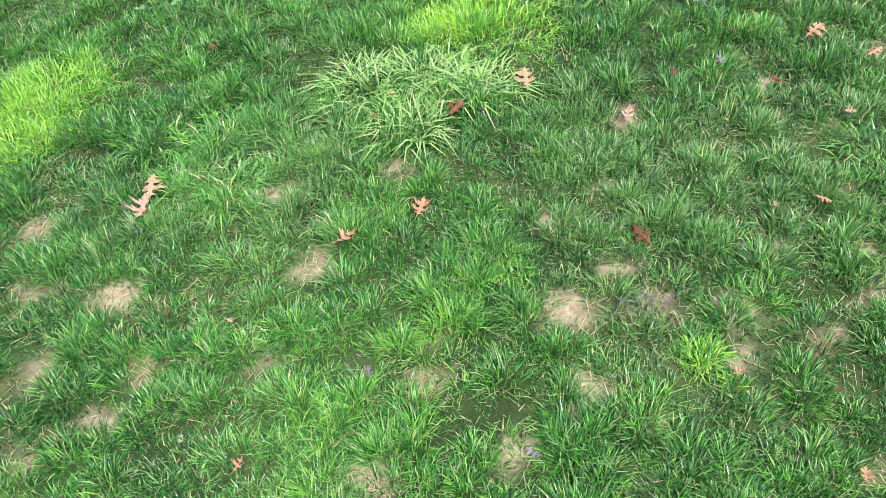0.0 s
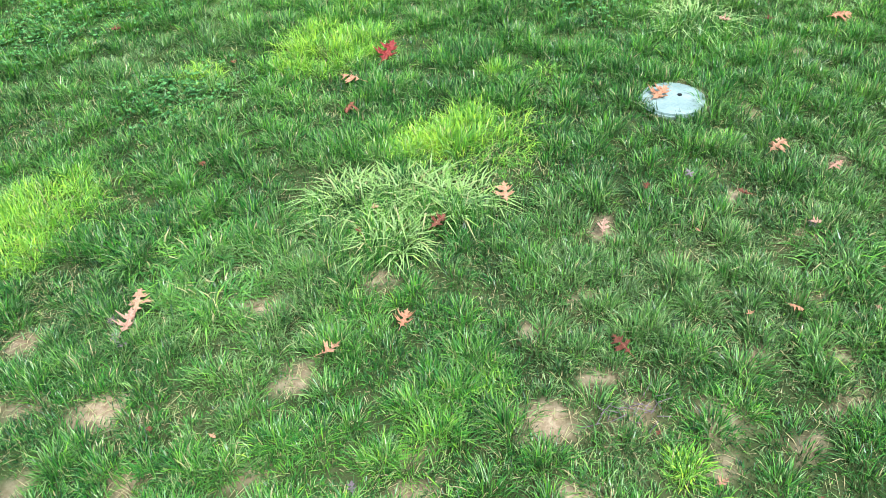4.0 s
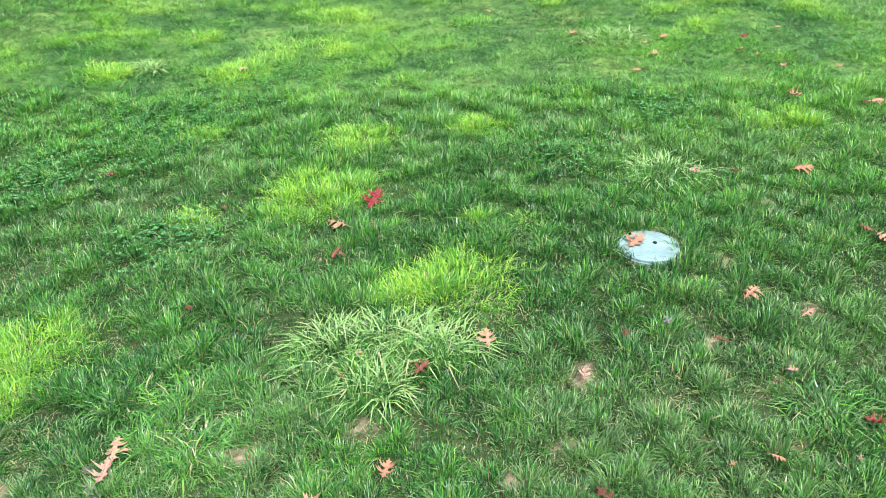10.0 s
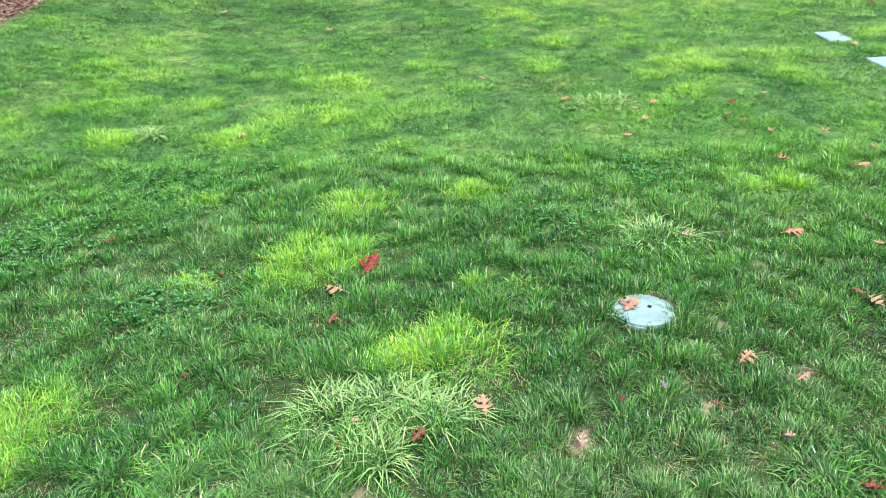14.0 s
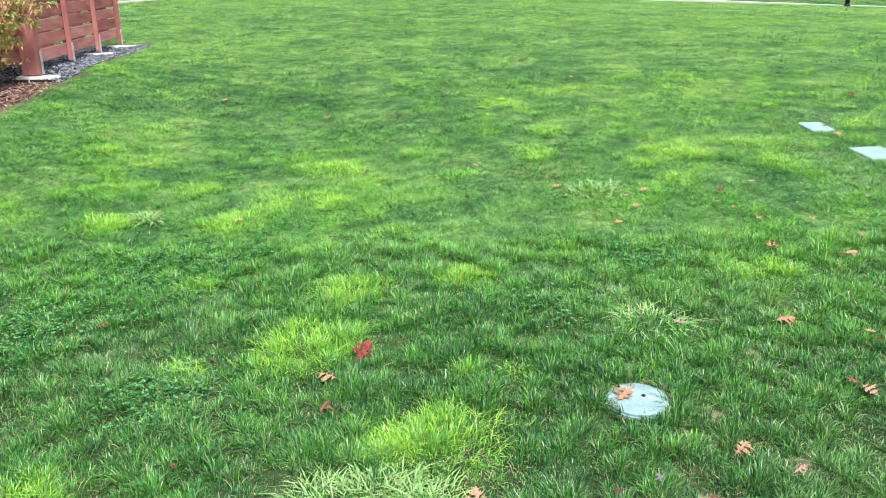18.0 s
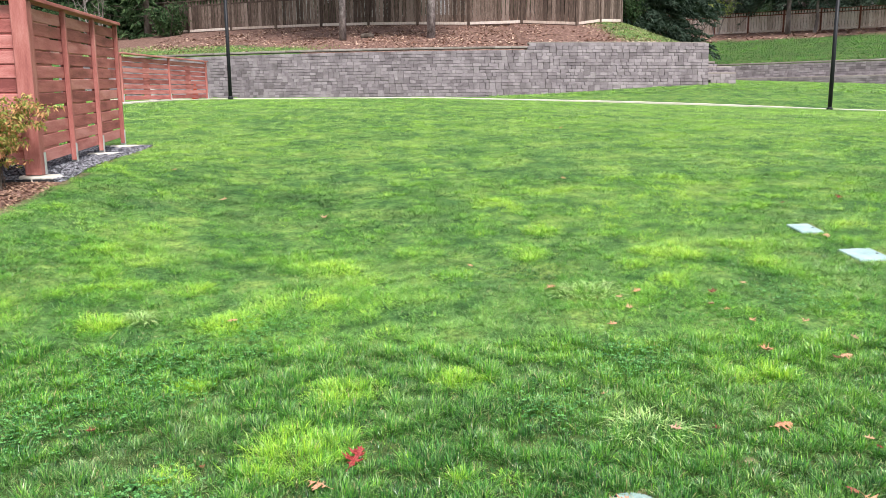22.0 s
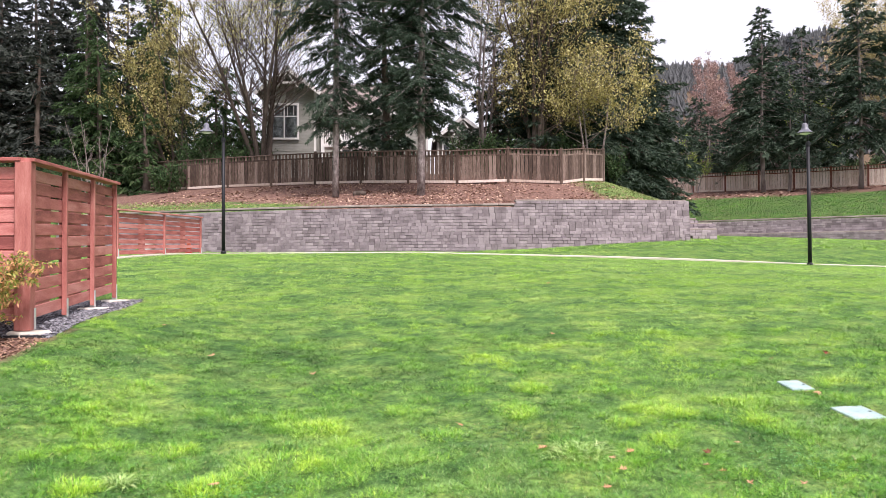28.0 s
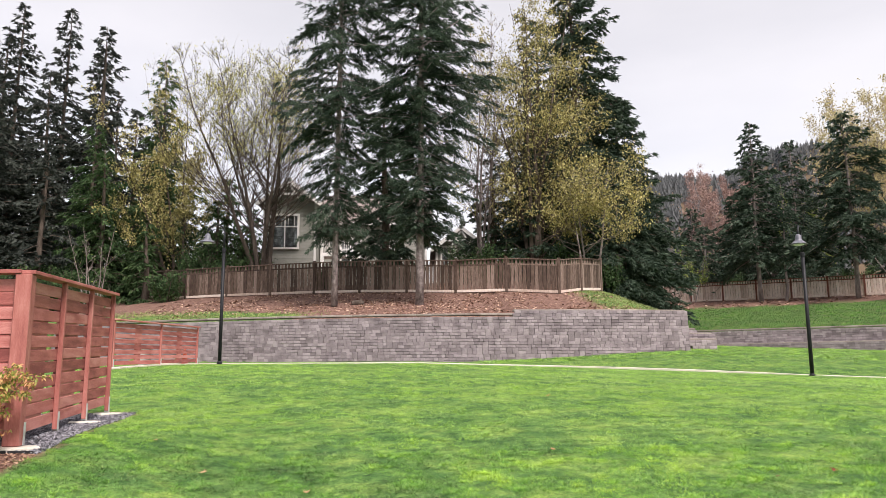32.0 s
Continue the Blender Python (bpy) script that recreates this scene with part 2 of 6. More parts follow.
LEAF_RED = shader("red_oak_leaf", ((0.11, 0.010, 0.014), (0.25, 0.024, 0.028), (0.48, 0.13, 0.08)), 20, 0.45, 0.35, 160, per_object=0.2, translucent=0.1)
LEAF_BROWN = shader("brown_oak_leaf", ((0.10, 0.034, 0.022), (0.21, 0.072, 0.042), (0.38, 0.16, 0.090)), 22, 0.55, 0.35, 160, per_object=0.3, translucent=0.1)
LEAF_PALE = shader("bleached_oak_leaf", ((0.38, 0.19, 0.125), (0.52, 0.30, 0.21), (0.64, 0.44, 0.34)), 22, 0.7, 0.35, 160, per_object=0.3, translucent=0.12)
LEAF_GREY = shader("rotting_grey_leaf", ((0.10, 0.075, 0.085), (0.21, 0.17, 0.185), (0.36, 0.32, 0.33)), 22, 0.7, 0.35, 160, per_object=0.3)
BARK = shader("grey_fir_bark", ((0.075, 0.060, 0.055), (0.19, 0.158, 0.148), (0.36, 0.315, 0.30)), 5, 0.95, 0.8, 30, stretch=(1, 1, 0.35), bump_dist=0.03)
MOTTLED = shader("mottled_fir_bark", ((0.050, 0.042, 0.042), (0.215, 0.180, 0.175), (0.43, 0.385, 0.375)), 7, 0.95, 0.8, 26, stretch=(1, 1, 0.6), bump_dist=0.03)
BARK_BROWN = shader("brown_bark", ((0.034, 0.026, 0.020), (0.080, 0.062, 0.050), (0.155, 0.125, 0.105)), 5, 0.95, 0.7, 30, stretch=(1, 1, 0.35), bump_dist=0.03)
FIR = shader("fir_needles", ((0.017, 0.031, 0.022), (0.046, 0.074, 0.051), (0.102, 0.142, 0.098)), 0.9, 0.85, 0, 9, spec=0.12, island=0.32, translucent=0.15)
FIR_DARK = shader("dark_fir_needles", ((0.017, 0.023, 0.020), (0.040, 0.049, 0.042), (0.078, 0.088, 0.076)), 0.9, 0.85, 0, 9, spec=0.10, island=0.30, translucent=0.12)
CEDAR = shader("cedar_fronds", ((0.014, 0.032, 0.013), (0.040, 0.078, 0.030), (0.088, 0.140, 0.056)), 0.9, 0.85, 0, 9, spec=0.15, island=0.36, translucent=0.15)
# hillside and far needles: air haze is mixed into these paler blue-grey colours
FIR_HILL_HAZED = shader("hazed_hillside_needles", ((0.050, 0.062, 0.070), (0.075, 0.090, 0.098), (0.105, 0.120, 0.128)), 0.3, 0.9, 0, 4, island=0.25, translucent=0.3, spec=0.05)
FIR_HAZE = shader("hazed_far_needles", ((0.135, 0.145, 0.150), (0.15, 0.160, 0.164), (0.165, 0.175, 0.178)), 0.3, 0.9, 0, 4, island=0.12, translucent=0.45, spec=0.05)
YOUNG = shader("young_yellow_leaves", ((0.17, 0.150, 0.050), (0.34, 0.305, 0.105), (0.55, 0.51, 0.22)), 1.5, 0.6, 0, 12, island=0.7, translucent=0.35)
WILLOW = shader("yellow_willow_leaves", ((0.36, 0.31, 0.14), (0.51, 0.45, 0.22), (0.66, 0.60, 0.34)), 1.5, 0.6, 0, 12, island=0.7, translucent=0.35)
BUDDING = shader("budding_yellow_green_leaves", ((0.26, 0.25, 0.06), (0.42, 0.415, 0.11), (0.60, 0.59, 0.22)), 1.5, 0.6, 0, 12, island=0.7, translucent=0.35)
FRESH = shader("fresh_green_leaves", ((0.12, 0.20, 0.03), (0.24, 0.34, 0.06), (0.40, 0.48, 0.13)), 1.5, 0.6, 0, 12, island=0.7, translucent=0.35)
BUDS = shader("red_bud_twigs", ((0.20, 0.125, 0.105), (0.34, 0.225, 0.195), (0.47, 0.34, 0.30)), 1.5, 0.8, 0, 12, island=0.7, translucent=0.2)
SHRUB_LEAF = shader("green_and_orange_leaflets", ((0.20, 0.26, 0.05), (0.42, 0.38, 0.10), (0.60, 0.30, 0.15)), 7, 0.5, 0, 25, island=1.1, translucent=0.3)
SIDING = shader("grey_green_siding", ((0.24, 0.245, 0.215), (0.30, 0.305, 0.275), (0.36, 0.365, 0.335)), 1.2, 0.8, 0.1, 20)
WHITE_TRIM = shader("white_painted_trim", ((0.62, 0.62, 0.59), (0.74, 0.74, 0.72), (0.82, 0.82, 0.80)), 2, 0.6, 0.05, 20)
ROOFING = shader("brown_grey_shingle", ((0.10, 0.085, 0.078), (0.18, 0.155, 0.142), (0.27, 0.24, 0.225)), 2, 0.95, 0.4, 18, island=0.4)
BLIND = shader("curtained_interior", ((0.05, 0.055, 0.06), (0.12, 0.125, 0.13), (0.30, 0.31, 0.32)), 1.5, 0.5, 0, 6)
ORANGE = shader("orange_cone_plastic", ((0.70, 0.085, 0.030), (0.82, 0.125, 0.045), (0.88, 0.20, 0.09)), 6, 0.5, 0.05, 40)
WHITE_PLASTIC = shader("white_plastic", ((0.62, 0.62, 0.60), (0.74, 0.74, 0.73), (0.82, 0.82, 0.81)), 6, 0.5, 0.05, 40)
EDGING = shader("black_plastic_edging", ((0.012, 0.012, 0.013), (0.022, 0.022, 0.024), (0.04, 0.04, 0.042)), 12, 0.6, 0.1, 60)
GLASS = bpy.data.materials.new("window_glass")
GLASS.use_nodes = True
gb = GLASS.node_tree.nodes["Principled BSDF"]
gb.inputs["Base Color"].default_value = (0.9, 0.95, 0.95, 1)
gb.inputs["Roughness"].default_value, gb.inputs["Transmission Weight"].default_value, gb.inputs["IOR"].default_value = 0.03, 1.0, 1.45
CLOVER = shader("clover_leaflet", ((0.030, 0.120, 0.030), (0.070, 0.230, 0.055), (0.150, 0.380, 0.110)), 12, 0.5, 0, 40, island=0.8, translucent=0.15)


# ---- mesh helpers ----
def mesh_of(name, verts, faces, material, smooth=False, attribute=None):
    """A mesh from an array of points and a list of arrays of triangles or quads."""
    verts = np.asarray(verts, dtype=np.float32).reshape(-1, 3)
    faces = [np.asarray(f, dtype=np.int32) for f in faces if len(f)]
    me = bpy.data.meshes.new(name)
    sizes = np.concatenate([np.full(len(f), f.shape[1], dtype=np.int32) for f in faces])
    loops = np.concatenate([f.ravel() for f in faces])
    starts = np.concatenate(([0], np.cumsum(sizes)[:-1])).astype(np.int32)
    me.vertices.add(len(verts))
    me.vertices.foreach_set("co", verts.ravel())
    me.loops.add(len(loops))
    me.loops.foreach_set("vertex_index", loops)
    me.polygons.add(len(sizes))
    me.polygons.foreach_set("loop_start", starts)
    me.polygons.foreach_set("use_smooth", np.full(len(sizes), smooth, dtype=bool))
    me.materials.append(material)
    if attribute:
        key, values = attribute
        layer = me.attributes.new(key, "FLOAT_COLOR", "POINT")
        layer.data.foreach_set("color", np.asarray(values, dtype=np.float32).ravel())
    me.update(calc_edges=True)
    return me


class Geo:
    """Gathers points and faces for one mesh."""

    def __init__(self):
        self.v, self.f = [], []

    def put(self, verts, faces):
        k = len(self.v)
        self.v.extend([tuple(p) for p in verts])
        self.f.extend([tuple(i + k for i in f) for f in faces])
        return self

    def box(self, size, m=None, c=0.0):
        """A box with chamfered edges about its middle."""
        x, y, z = (s / 2 for s in size)
        m = m or Matrix()
        if not c:
            p = [(i, j, k) for i in (-x, x) for j in (-y, y) for k in (-z, z)]
            f = [(0, 1, 3, 2), (4, 6, 7, 5), (0, 4, 5, 1), (2, 3, 7, 6), (0, 2, 6, 4), (1, 5, 7, 3)]
            return self.put([m @ Vector(q) for q in p], f)
        prof = [(-x + c, -y), (x - c, -y), (x, -y + c), (x, y - c), (x - c, y), (-x + c, y), (-x, y - c), (-x, -y + c)]
        p, f = [], []
        for zz, s in ((-z, c), (-z + c, 0), (z - c, 0), (z, c)):
            p += [(a * (x - s) / x, b * (y - s) / y, zz) for a, b in prof]
        for r in range(3):
            f += [(r * 8 + i, r * 8 + (i + 1) % 8, r * 8 + 8 + (i + 1) % 8, r * 8 + 8 + i) for i in range(8)]
        f += [tuple(range(7, -1, -1)), tuple(range(24, 32))]
        return self.put([m @ Vector(q) for q in p], f)

    def tube(self, rings, n=8, caps=True):
        """A tube through (centre, radius) rings, kept upright or along its way."""
        pts, f = [], []
        c = [Vector(r[0]) for r in rings]
        for i, (q, r) in enumerate(rings):
            d = (c[min(i + 1, len(c) - 1)] - c[max(i - 1, 0)])
            d = d.normalized() if d.length else Vector((0, 0, 1))
            side = d.cross(Vector((0, 1, 0))) if abs(d.y) < 0.9 else d.cross(Vector((1, 0, 0)))
            side.normalize()
            up = side.cross(d)
            pts += [c[i] + (side * math.cos(2 * math.pi * a / n) + up * math.sin(2 * math.pi * a / n)) * r for a in range(n)]
        for i in range(len(rings) - 1):
            f += [(i * n + a, i * n + (a + 1) % n, i * n + n + (a + 1) % n, i * n + n + a) for a in range(n)]
        if caps:
            f += [tuple(range(n - 1, -1, -1)), tuple(range((len(rings) - 1) * n, len(rings) * n))]
        return self.put(pts, f)

    def mesh(self, name, material, smooth=False):
        me = bpy.data.meshes.new(name)
        me.from_pydata(self.v, [], self.f)
        me.materials.append(material)
        if smooth:
            me.polygons.foreach_set("use_smooth", np.full(len(me.polygons), True, dtype=bool))
        me.update()
        return me


def part(name, data, parent, label="", m=None):
    """Links a mesh as one part under a thing or a part."""
    ob = new(name, data)
    ob.parent = parent
    if m is not None:
        ob.matrix_basis = m
    return tagged(ob, label) if label else ob


def thing(name, label, category, data=None, m=None, group="", kind=""):
    ob = new(name, data)
    if m is not None:
        ob.matrix_basis = m
    return tagged(ob, label, category, group, kind)


# ---- the lie of the land ----
def sstep(a, b, x):
    t = np.clip((np.asarray(x, dtype=float) - a) / (b - a), 0, 1)
    return t * t * (3 - 2 * t)


def bend(x, x0, y0, m0, x1, y1, m1):
    h = x1 - x0
    t = np.clip((x - x0) / h, 0, 1)
    return (2 * t**3 - 3 * t**2 + 1) * y0 + (t**3 - 2 * t**2 + t) * h * m0 + (-2 * t**3 + 3 * t**2) * y1 + (t**3 - t**2) * h * m1


def value_noise(x, y, size, seed=0, octaves=2):
    """Smooth noise from 0 to 1 with patches of about that size."""
    x, y = np.asarray(x, dtype=float), np.asarray(y, dtype=float)
    total, weight, amp = 0.0, 0.0, 1.0
    for o in range(octaves):
        u, v = x / size + 71.3 * (seed + o), y / size + 33.7 * (seed + 2 * o)
        i, j = np.floor(u), np.floor(v)
        a, b = u - i, v - j
        a, b = a * a * (3 - 2 * a), b * b * (3 - 2 * b)

        def cell(p, q):
            s = np.sin(p * 127.1 + q * 311.7 + seed * 17.0) * 43758.5453
            return s - np.floor(s)

        total = total + amp * ((cell(i, j) * (1 - a) + cell(i + 1, j) * a) * (1 - b) + (cell(i, j + 1) * (1 - a) + cell(i + 1, j + 1) * a) * b)
        weight, amp, size = weight + amp, amp * 0.5, size * 0.5
    return total / weight


def lawn_z(x, y):
    """Height of the lawn below the retaining walls: it climbs, then eases off towards the path."""
    x, y = np.asarray(x, dtype=float), np.asarray(y, dtype=float)
    f = np.where(y < 8, 0.129 * np.maximum(y, -1.5), np.where(y < 22, bend(y, 8, 1.032, 0.129, 22, 2.14, 0.022), 2.14 + 0.022 * (np.minimum(y, 90) - 22)))
    near = 0.014 * np.clip(x, -8, 8) * (1 - sstep(8, 16, y))
    bank = 0.28 * sstep(1.4, 3.6, -x) * (1 - sstep(7, 11, y)) * sstep(1, 5, y)
    right = -0.034 * np.clip(x, 0, 26) * sstep(9, 20, y)
    d = np.clip(y - (22.6 - 0.1 * np.clip(x, 0, 30)), 0, 40)
    rise = 10 * (1 - np.exp(-d / 10)) * (0.012 + 0.133 * sstep(0, 11, x))
    return f + near + bank + right + rise


def wall_y(x):
    return 28.55 + 0.0145 * (np.asarray(x, dtype=float) - 4) ** 2


def wall_top(x):
    return np.where(np.asarray(x) < 3.6, 4.03, 4.17)


def side_x(y):
    return 10.15 + 0.16 * (np.asarray(y, dtype=float) - 29.1)


def wall2_y(x):
    return 41.5 - 0.565 * (np.asarray(x, dtype=float) - 16.2)


WALL2_TOP = 4.14


def land_z(x, y):
    """The whole ground: lawn, banks above the walls, and the wooded rise behind."""
    x, y = np.asarray(x, dtype=float), np.asarray(y, dtype=float)
    back = np.clip(y - wall_y(np.clip(x, -20, 12)), 0, None)
    left = 4.0 + 0.12 * (x > 3.6) + 0.208 * np.minimum(back, 14) + 0.07 * np.clip(back - 14, 0, 60) - 0.10 * np.clip(x - 8.0, 0, 4)
    back2 = np.clip(y - wall2_y(np.clip(x, 8, 60)), 0, None)
    right = WALL2_TOP - 0.05 + 0.163 * np.minimum(back2, 22) + 0.07 * np.clip(back2 - 22, 0, 60)
    upper = left + (right - left) * sstep(9.0, 15.0, x)
    inside = np.maximum(np.minimum(y - wall_y(x), side_x(y) - x), np.where(x > 9, y - wall2_y(x) - 0.35, -1.0))
    s = sstep(0.12, 0.42, inside)
    z = lawn_z(x, y) * (1 - s) + upper * s
    hill = sstep(0, 1, (y - 130) / 330) * (84 * sstep(-20, 130, x) + 22 * sstep(165, 215, x)) + 14 * sstep(90, 300, y)
    return z + hill


# places on the lawn: middle and size
BARE_NEAR = [(-1.09, 1.23, 0.054), (-0.87, 1.22, 0.066), (-1.17, 1.44, 0.046), (-0.56, 1.54, 0.057), (0.32, 1.29, 0.040), (0.19, 1.18, 0.061),
             (0.57, 1.19, 0.041), (0.74, 1.11, 0.033), (-0.12, 1.01, 0.046), (-0.12, 1.09, 0.025), (0.23, 0.97, 0.056), (0.54, 1.07, 0.030),
             (-0.76, 1.04, 0.052), (-1.01, 1.01, 0.039), (-0.99, 0.82, 0.046), (-0.82, 0.91, 0.034), (0.07, 0.84, 0.043), (-0.23, 0.78, 0.054), (-0.48, 1.04, 0.032)]
BARE_FAR = [(-0.41, 1.32, 0.045), (0.69, 1.35, 0.036), (0.96, 1.76, 0.051), (0.40, 1.82, 0.043), (1.15, 2.07, 0.055), (0.88, 1.53, 0.038),
            (-1.24, 1.79, 0.040), (0.37, 0.88, 0.034), (-0.23, 1.64, 0.045), (0.30, 1.56, 0.040), (-0.60, 1.32, 0.026), (0.89, 1.22, 0.043),
            (0.37, 1.19, 0.057), (0.75, 0.78, 0.032), (0.17, 1.43, 0.040), (0.57, 1.68, 0.030), (0.91, 1.35, 0.034), (0.81, 1.94, 0.038),
            (-0.87, 1.25, 0.045), (1.23, 2.74, 0.038), (0.97, 2.36, 0.040), (1.30, 2.42, 0.035)]
BRIGHT = [(-1.33, 1.96, 0.175), (-1.33, 1.74, 0.11), (0.00, 2.28, 0.185), (-0.15, 2.24, 0.085), (0.47, 1.06, 0.036), (0.06, 1.29, 0.034),
          (-0.53, 2.87, 0.215), (-0.40, 3.37, 0.14), (0.14, 3.49, 0.11), (0.30, 2.66, 0.05), (-0.99, 2.71, 0.08), (-1.86, 4.22, 0.13),
          (-1.14, 4.26, 0.16), (-1.14, 3.48, 0.08), (0.11, 2.67, 0.06)]
BRIGHT_MID = [(-0.83, 4.61, 0.25), (1.75, 5.38, 0.20), (1.36, 5.13, 0.11), (0.89, 6.01, 0.15), (-0.25, 4.04, 0.10), (-2.16, 6.07, 0.14),
              (-2.33, 5.40, 0.14), (-0.61, 5.16, 0.13), (0.17, 4.99, 0.14), (-1.53, 4.82, 0.16), (2.36, 5.51, 0.20), (0.70, 5.43, 0.17),
              (-0.69, 5.18, 0.18), (2.28, 5.12, 0.16), (1.58, 3.45, 0.13)]
BRIGHT_FAR = [(-2.07, 12.38, 0.21), (-0.73, 11.88, 0.27), (-3.03, 11.93, 0.31), (-1.82, 8.49, 0.16), (-2.41, 7.00, 0.20), (-0.58, 9.48, 0.21),
              (0.35, 10.40, 0.19), (0.47, 8.36, 0.26), (-1.14, 10.10, 0.22), (1.83, 9.32, 0.30), (3.18, 10.34, 0.23), (4.18, 11.60, 0.38),
              (1.45, 12.68, 0.36), (1.18, 7.40, 0.24), (1.72, 7.85, 0.20), (-0.08, 8.33, 0.25), (0.59, 6.80, 0.28), (1.52, 6.71, 0.26)]
BRIGHT_FAR += [(3.54, 8.55, 0.34), (3.88, 7.36, 0.30), (3.05, 6.98, 0.24), (-0.87, 7.73, 0.22), (-2.48, 8.22, 0.18), (2.60, 13.78, 0.32),
               (4.79, 10.13, 0.29), (-1.87, 9.71, 0.18), (-0.23, 7.30, 0.17), (0.88, 6.06, 0.17), (3.39, 6.00, 0.19), (-1.25, 6.24, 0.14)]
COARSE_GREEN = [(-0.68, 1.56, 0.085), (-0.93, 1.75, 0.08), (-0.73, 1.78, 0.09), (-0.81, 1.62, 0.06), (1.03, 1.69, 0.08), (-1.00, 2.55, 0.10)]
COARSE = [(-0.33, 1.96, 0.13), (-0.16, 2.00, 0.11), (-0.03, 1.95, 0.09), (-0.20, 1.79, 0.07), (0.91, 3.01, 0.115), (0.96, 4.62, 0.15), (-1.67, 4.32, 0.06)]
LID_AT, LID_R = (0.722, 2.462), 0.110
BOX_LIDS = [((2.925, 5.90), 0.18, 0.24, 4.0), ((3.03, 5.22), 0.245, 0.27, 6.0)]
BED_X, GRAVEL_Y0, GRAVEL_Y1 = -3.35, 7.0, 10.6


def bed_edge(y):
    """The lawn's edge along the planting bed and the gravel under the fence."""
    return BED_X - 0.13 * np.clip(np.asarray(y) - 7.2, 0, None)


def path_mid(u):
    """The middle of the concrete path, u from 0 to 1."""
    keys = [(-22.0, 27.5), (-16.0, 26.6), (-11.0, 25.4), (-6.5, 24.2), (-3.5, 23.75), (0.0, 23.65), (4.0, 23.0), (8.0, 22.15), (12.0, 21.2), (17.0, 19.7), (26.0, 16.6)]
    k = u * (len(keys) - 1)
    i = min(int(k), len(keys) - 2)
    t = k - i
    p = [Vector(keys[min(max(j, 0), len(keys) - 1)]) for j in (i - 1, i, i + 1, i + 2)]
    return 0.5 * (2 * p[1] + (p[2] - p[0]) * t + (2 * p[0] - 5 * p[1] + 4 * p[2] - p[3]) * t * t + (3 * p[1] - p[0] - 3 * p[2] + p[3]) * t**3)


PATH_LINE = np.array([path_mid(k / 160) for k in range(161)])
PATH_HALF = 0.36


def path_gap(x, y):
    """Distance to the path's middle."""
    best = np.full(np.shape(x), 99.0)
    for px, py in PATH_LINE:
        best = np.minimum(best, (x - px) ** 2 + (y - py) ** 2)
    return np.sqrt(best)


def holes(x, y):
    """1 on open lawn, falling to 0 on bare soil, lids, bed and path."""
    keep = np.ones(np.shape(x))
    wob = 0.40 + 1.15 * value_noise(x, y, 0.055, 3, 3)
    for cx, cy, r in [(a, b, 1.05 * c) for a, b, c in BARE_NEAR] + [(a, b, 0.92 * c) for a, b, c in BARE_FAR]:
        keep *= 1 - 0.88 * np.exp(-((np.hypot((x - cx) * 0.8, (y - cy) * 1.15) / (1.05 * r * wob)) ** 4))
    keep *= np.hypot(x - LID_AT[0], (y - LID_AT[1])) > LID_R - 0.006 + 0.012 * value_noise(x, y, 0.03, 8)
    for (cx, cy), a, b, turn in BOX_LIDS:
        c, s = math.cos(radians(turn)), math.sin(radians(turn))
        keep *= ~((np.abs((x - cx) * c + (y - cy) * s) < a / 2) & (np.abs(-(x - cx) * s + (y - cy) * c) < b / 2))
    edge = bed_edge(y) + 0.05 * (value_noise(x, y, 0.25, 5) - 0.5)
    keep *= ~((x < edge) & (y < GRAVEL_Y1 + 0.1 * (edge - x)))
    return keep


def axis(near, far, fine, coarse, grow):
    out = [0.0]
    step = fine
    while out[-1] < far:
        if out[-1] > near:
            step = min(step * grow, coarse)
        out.append(out[-1] + step)
    return np.array(out)


xs = np.concatenate((np.arange(0, 1.7, 0.05), 1.7 + axis(2.3, 420, 0.14, 40, 1.09)))
gx = np.concatenate((-xs[:0:-1], xs))
ya = np.concatenate((np.arange(0, 2.9, 0.05), 2.9 + axis(5, 24, 0.14, 0.5, 1.04)))
yb = np.arange(ya[-1] + 0.25, 46, 0.25)
yc = 46 + axis(4, 560, 0.6, 30, 1.08)
gy = np.concatenate((-axis(2, 120, 0.25, 25, 1.15)[:0:-1], ya, yb, yc))
GX, GY = np.meshgrid(gx, gy)
GZ = land_z(GX, GY)
near_patch = (np.abs(GX) < 5) & (GY < 10) & (GY > -1)
GZ = GZ + near_patch * 0.018 * (value_noise(GX, GY, 0.22, 4) - 0.5)
open_lawn = holes(GX, GY)
behind = np.minimum(GY - wall_y(GX), side_x(GY) - GX)
bank = (behind > 0.3) & (GX < 9.4)
grassy = (value_noise(GX, GY, 2.6, 6) * 0.9 + 0.7 * sstep(-3.5, -9, GX) * (1 - sstep(1.5, 4.5, behind)) + 0.9 * sstep(6.9, 8.4, GX)) > 0.86
mulch = (bank & ~grassy) | ((GX < bed_edge(GY)) & (GX > -6.8) & (GY < GRAVEL_Y1) & (GY > 2))
mulch3 = (GX > 9.4) & (GY - wall2_y(GX) > 13.2 + 3 * value_noise(GX, GY, 2.5, 7)) & (GY < 130)
woods = ((GY > 44) & (GX < 12)) | (GY > 110)
hillside = GY > 110
zone = np.zeros(GX.shape + (4,))
zone[..., 0] = np.clip(1.15 * open_lawn, 0, 1)
zone[..., 1] = (mulch | mulch3 | woods) * np.where(hillside, 0.6, 1.0)
beside = np.maximum(sstep(-0.25, 0.05, np.abs(GX + 0.05) - 0.20 - 0.58 * np.sqrt(np.maximum(GY, 0) ** 2 + 1.2)), sstep(0.62, 0.42, GY))
zone[..., 0] = np.maximum(zone[..., 0], beside)
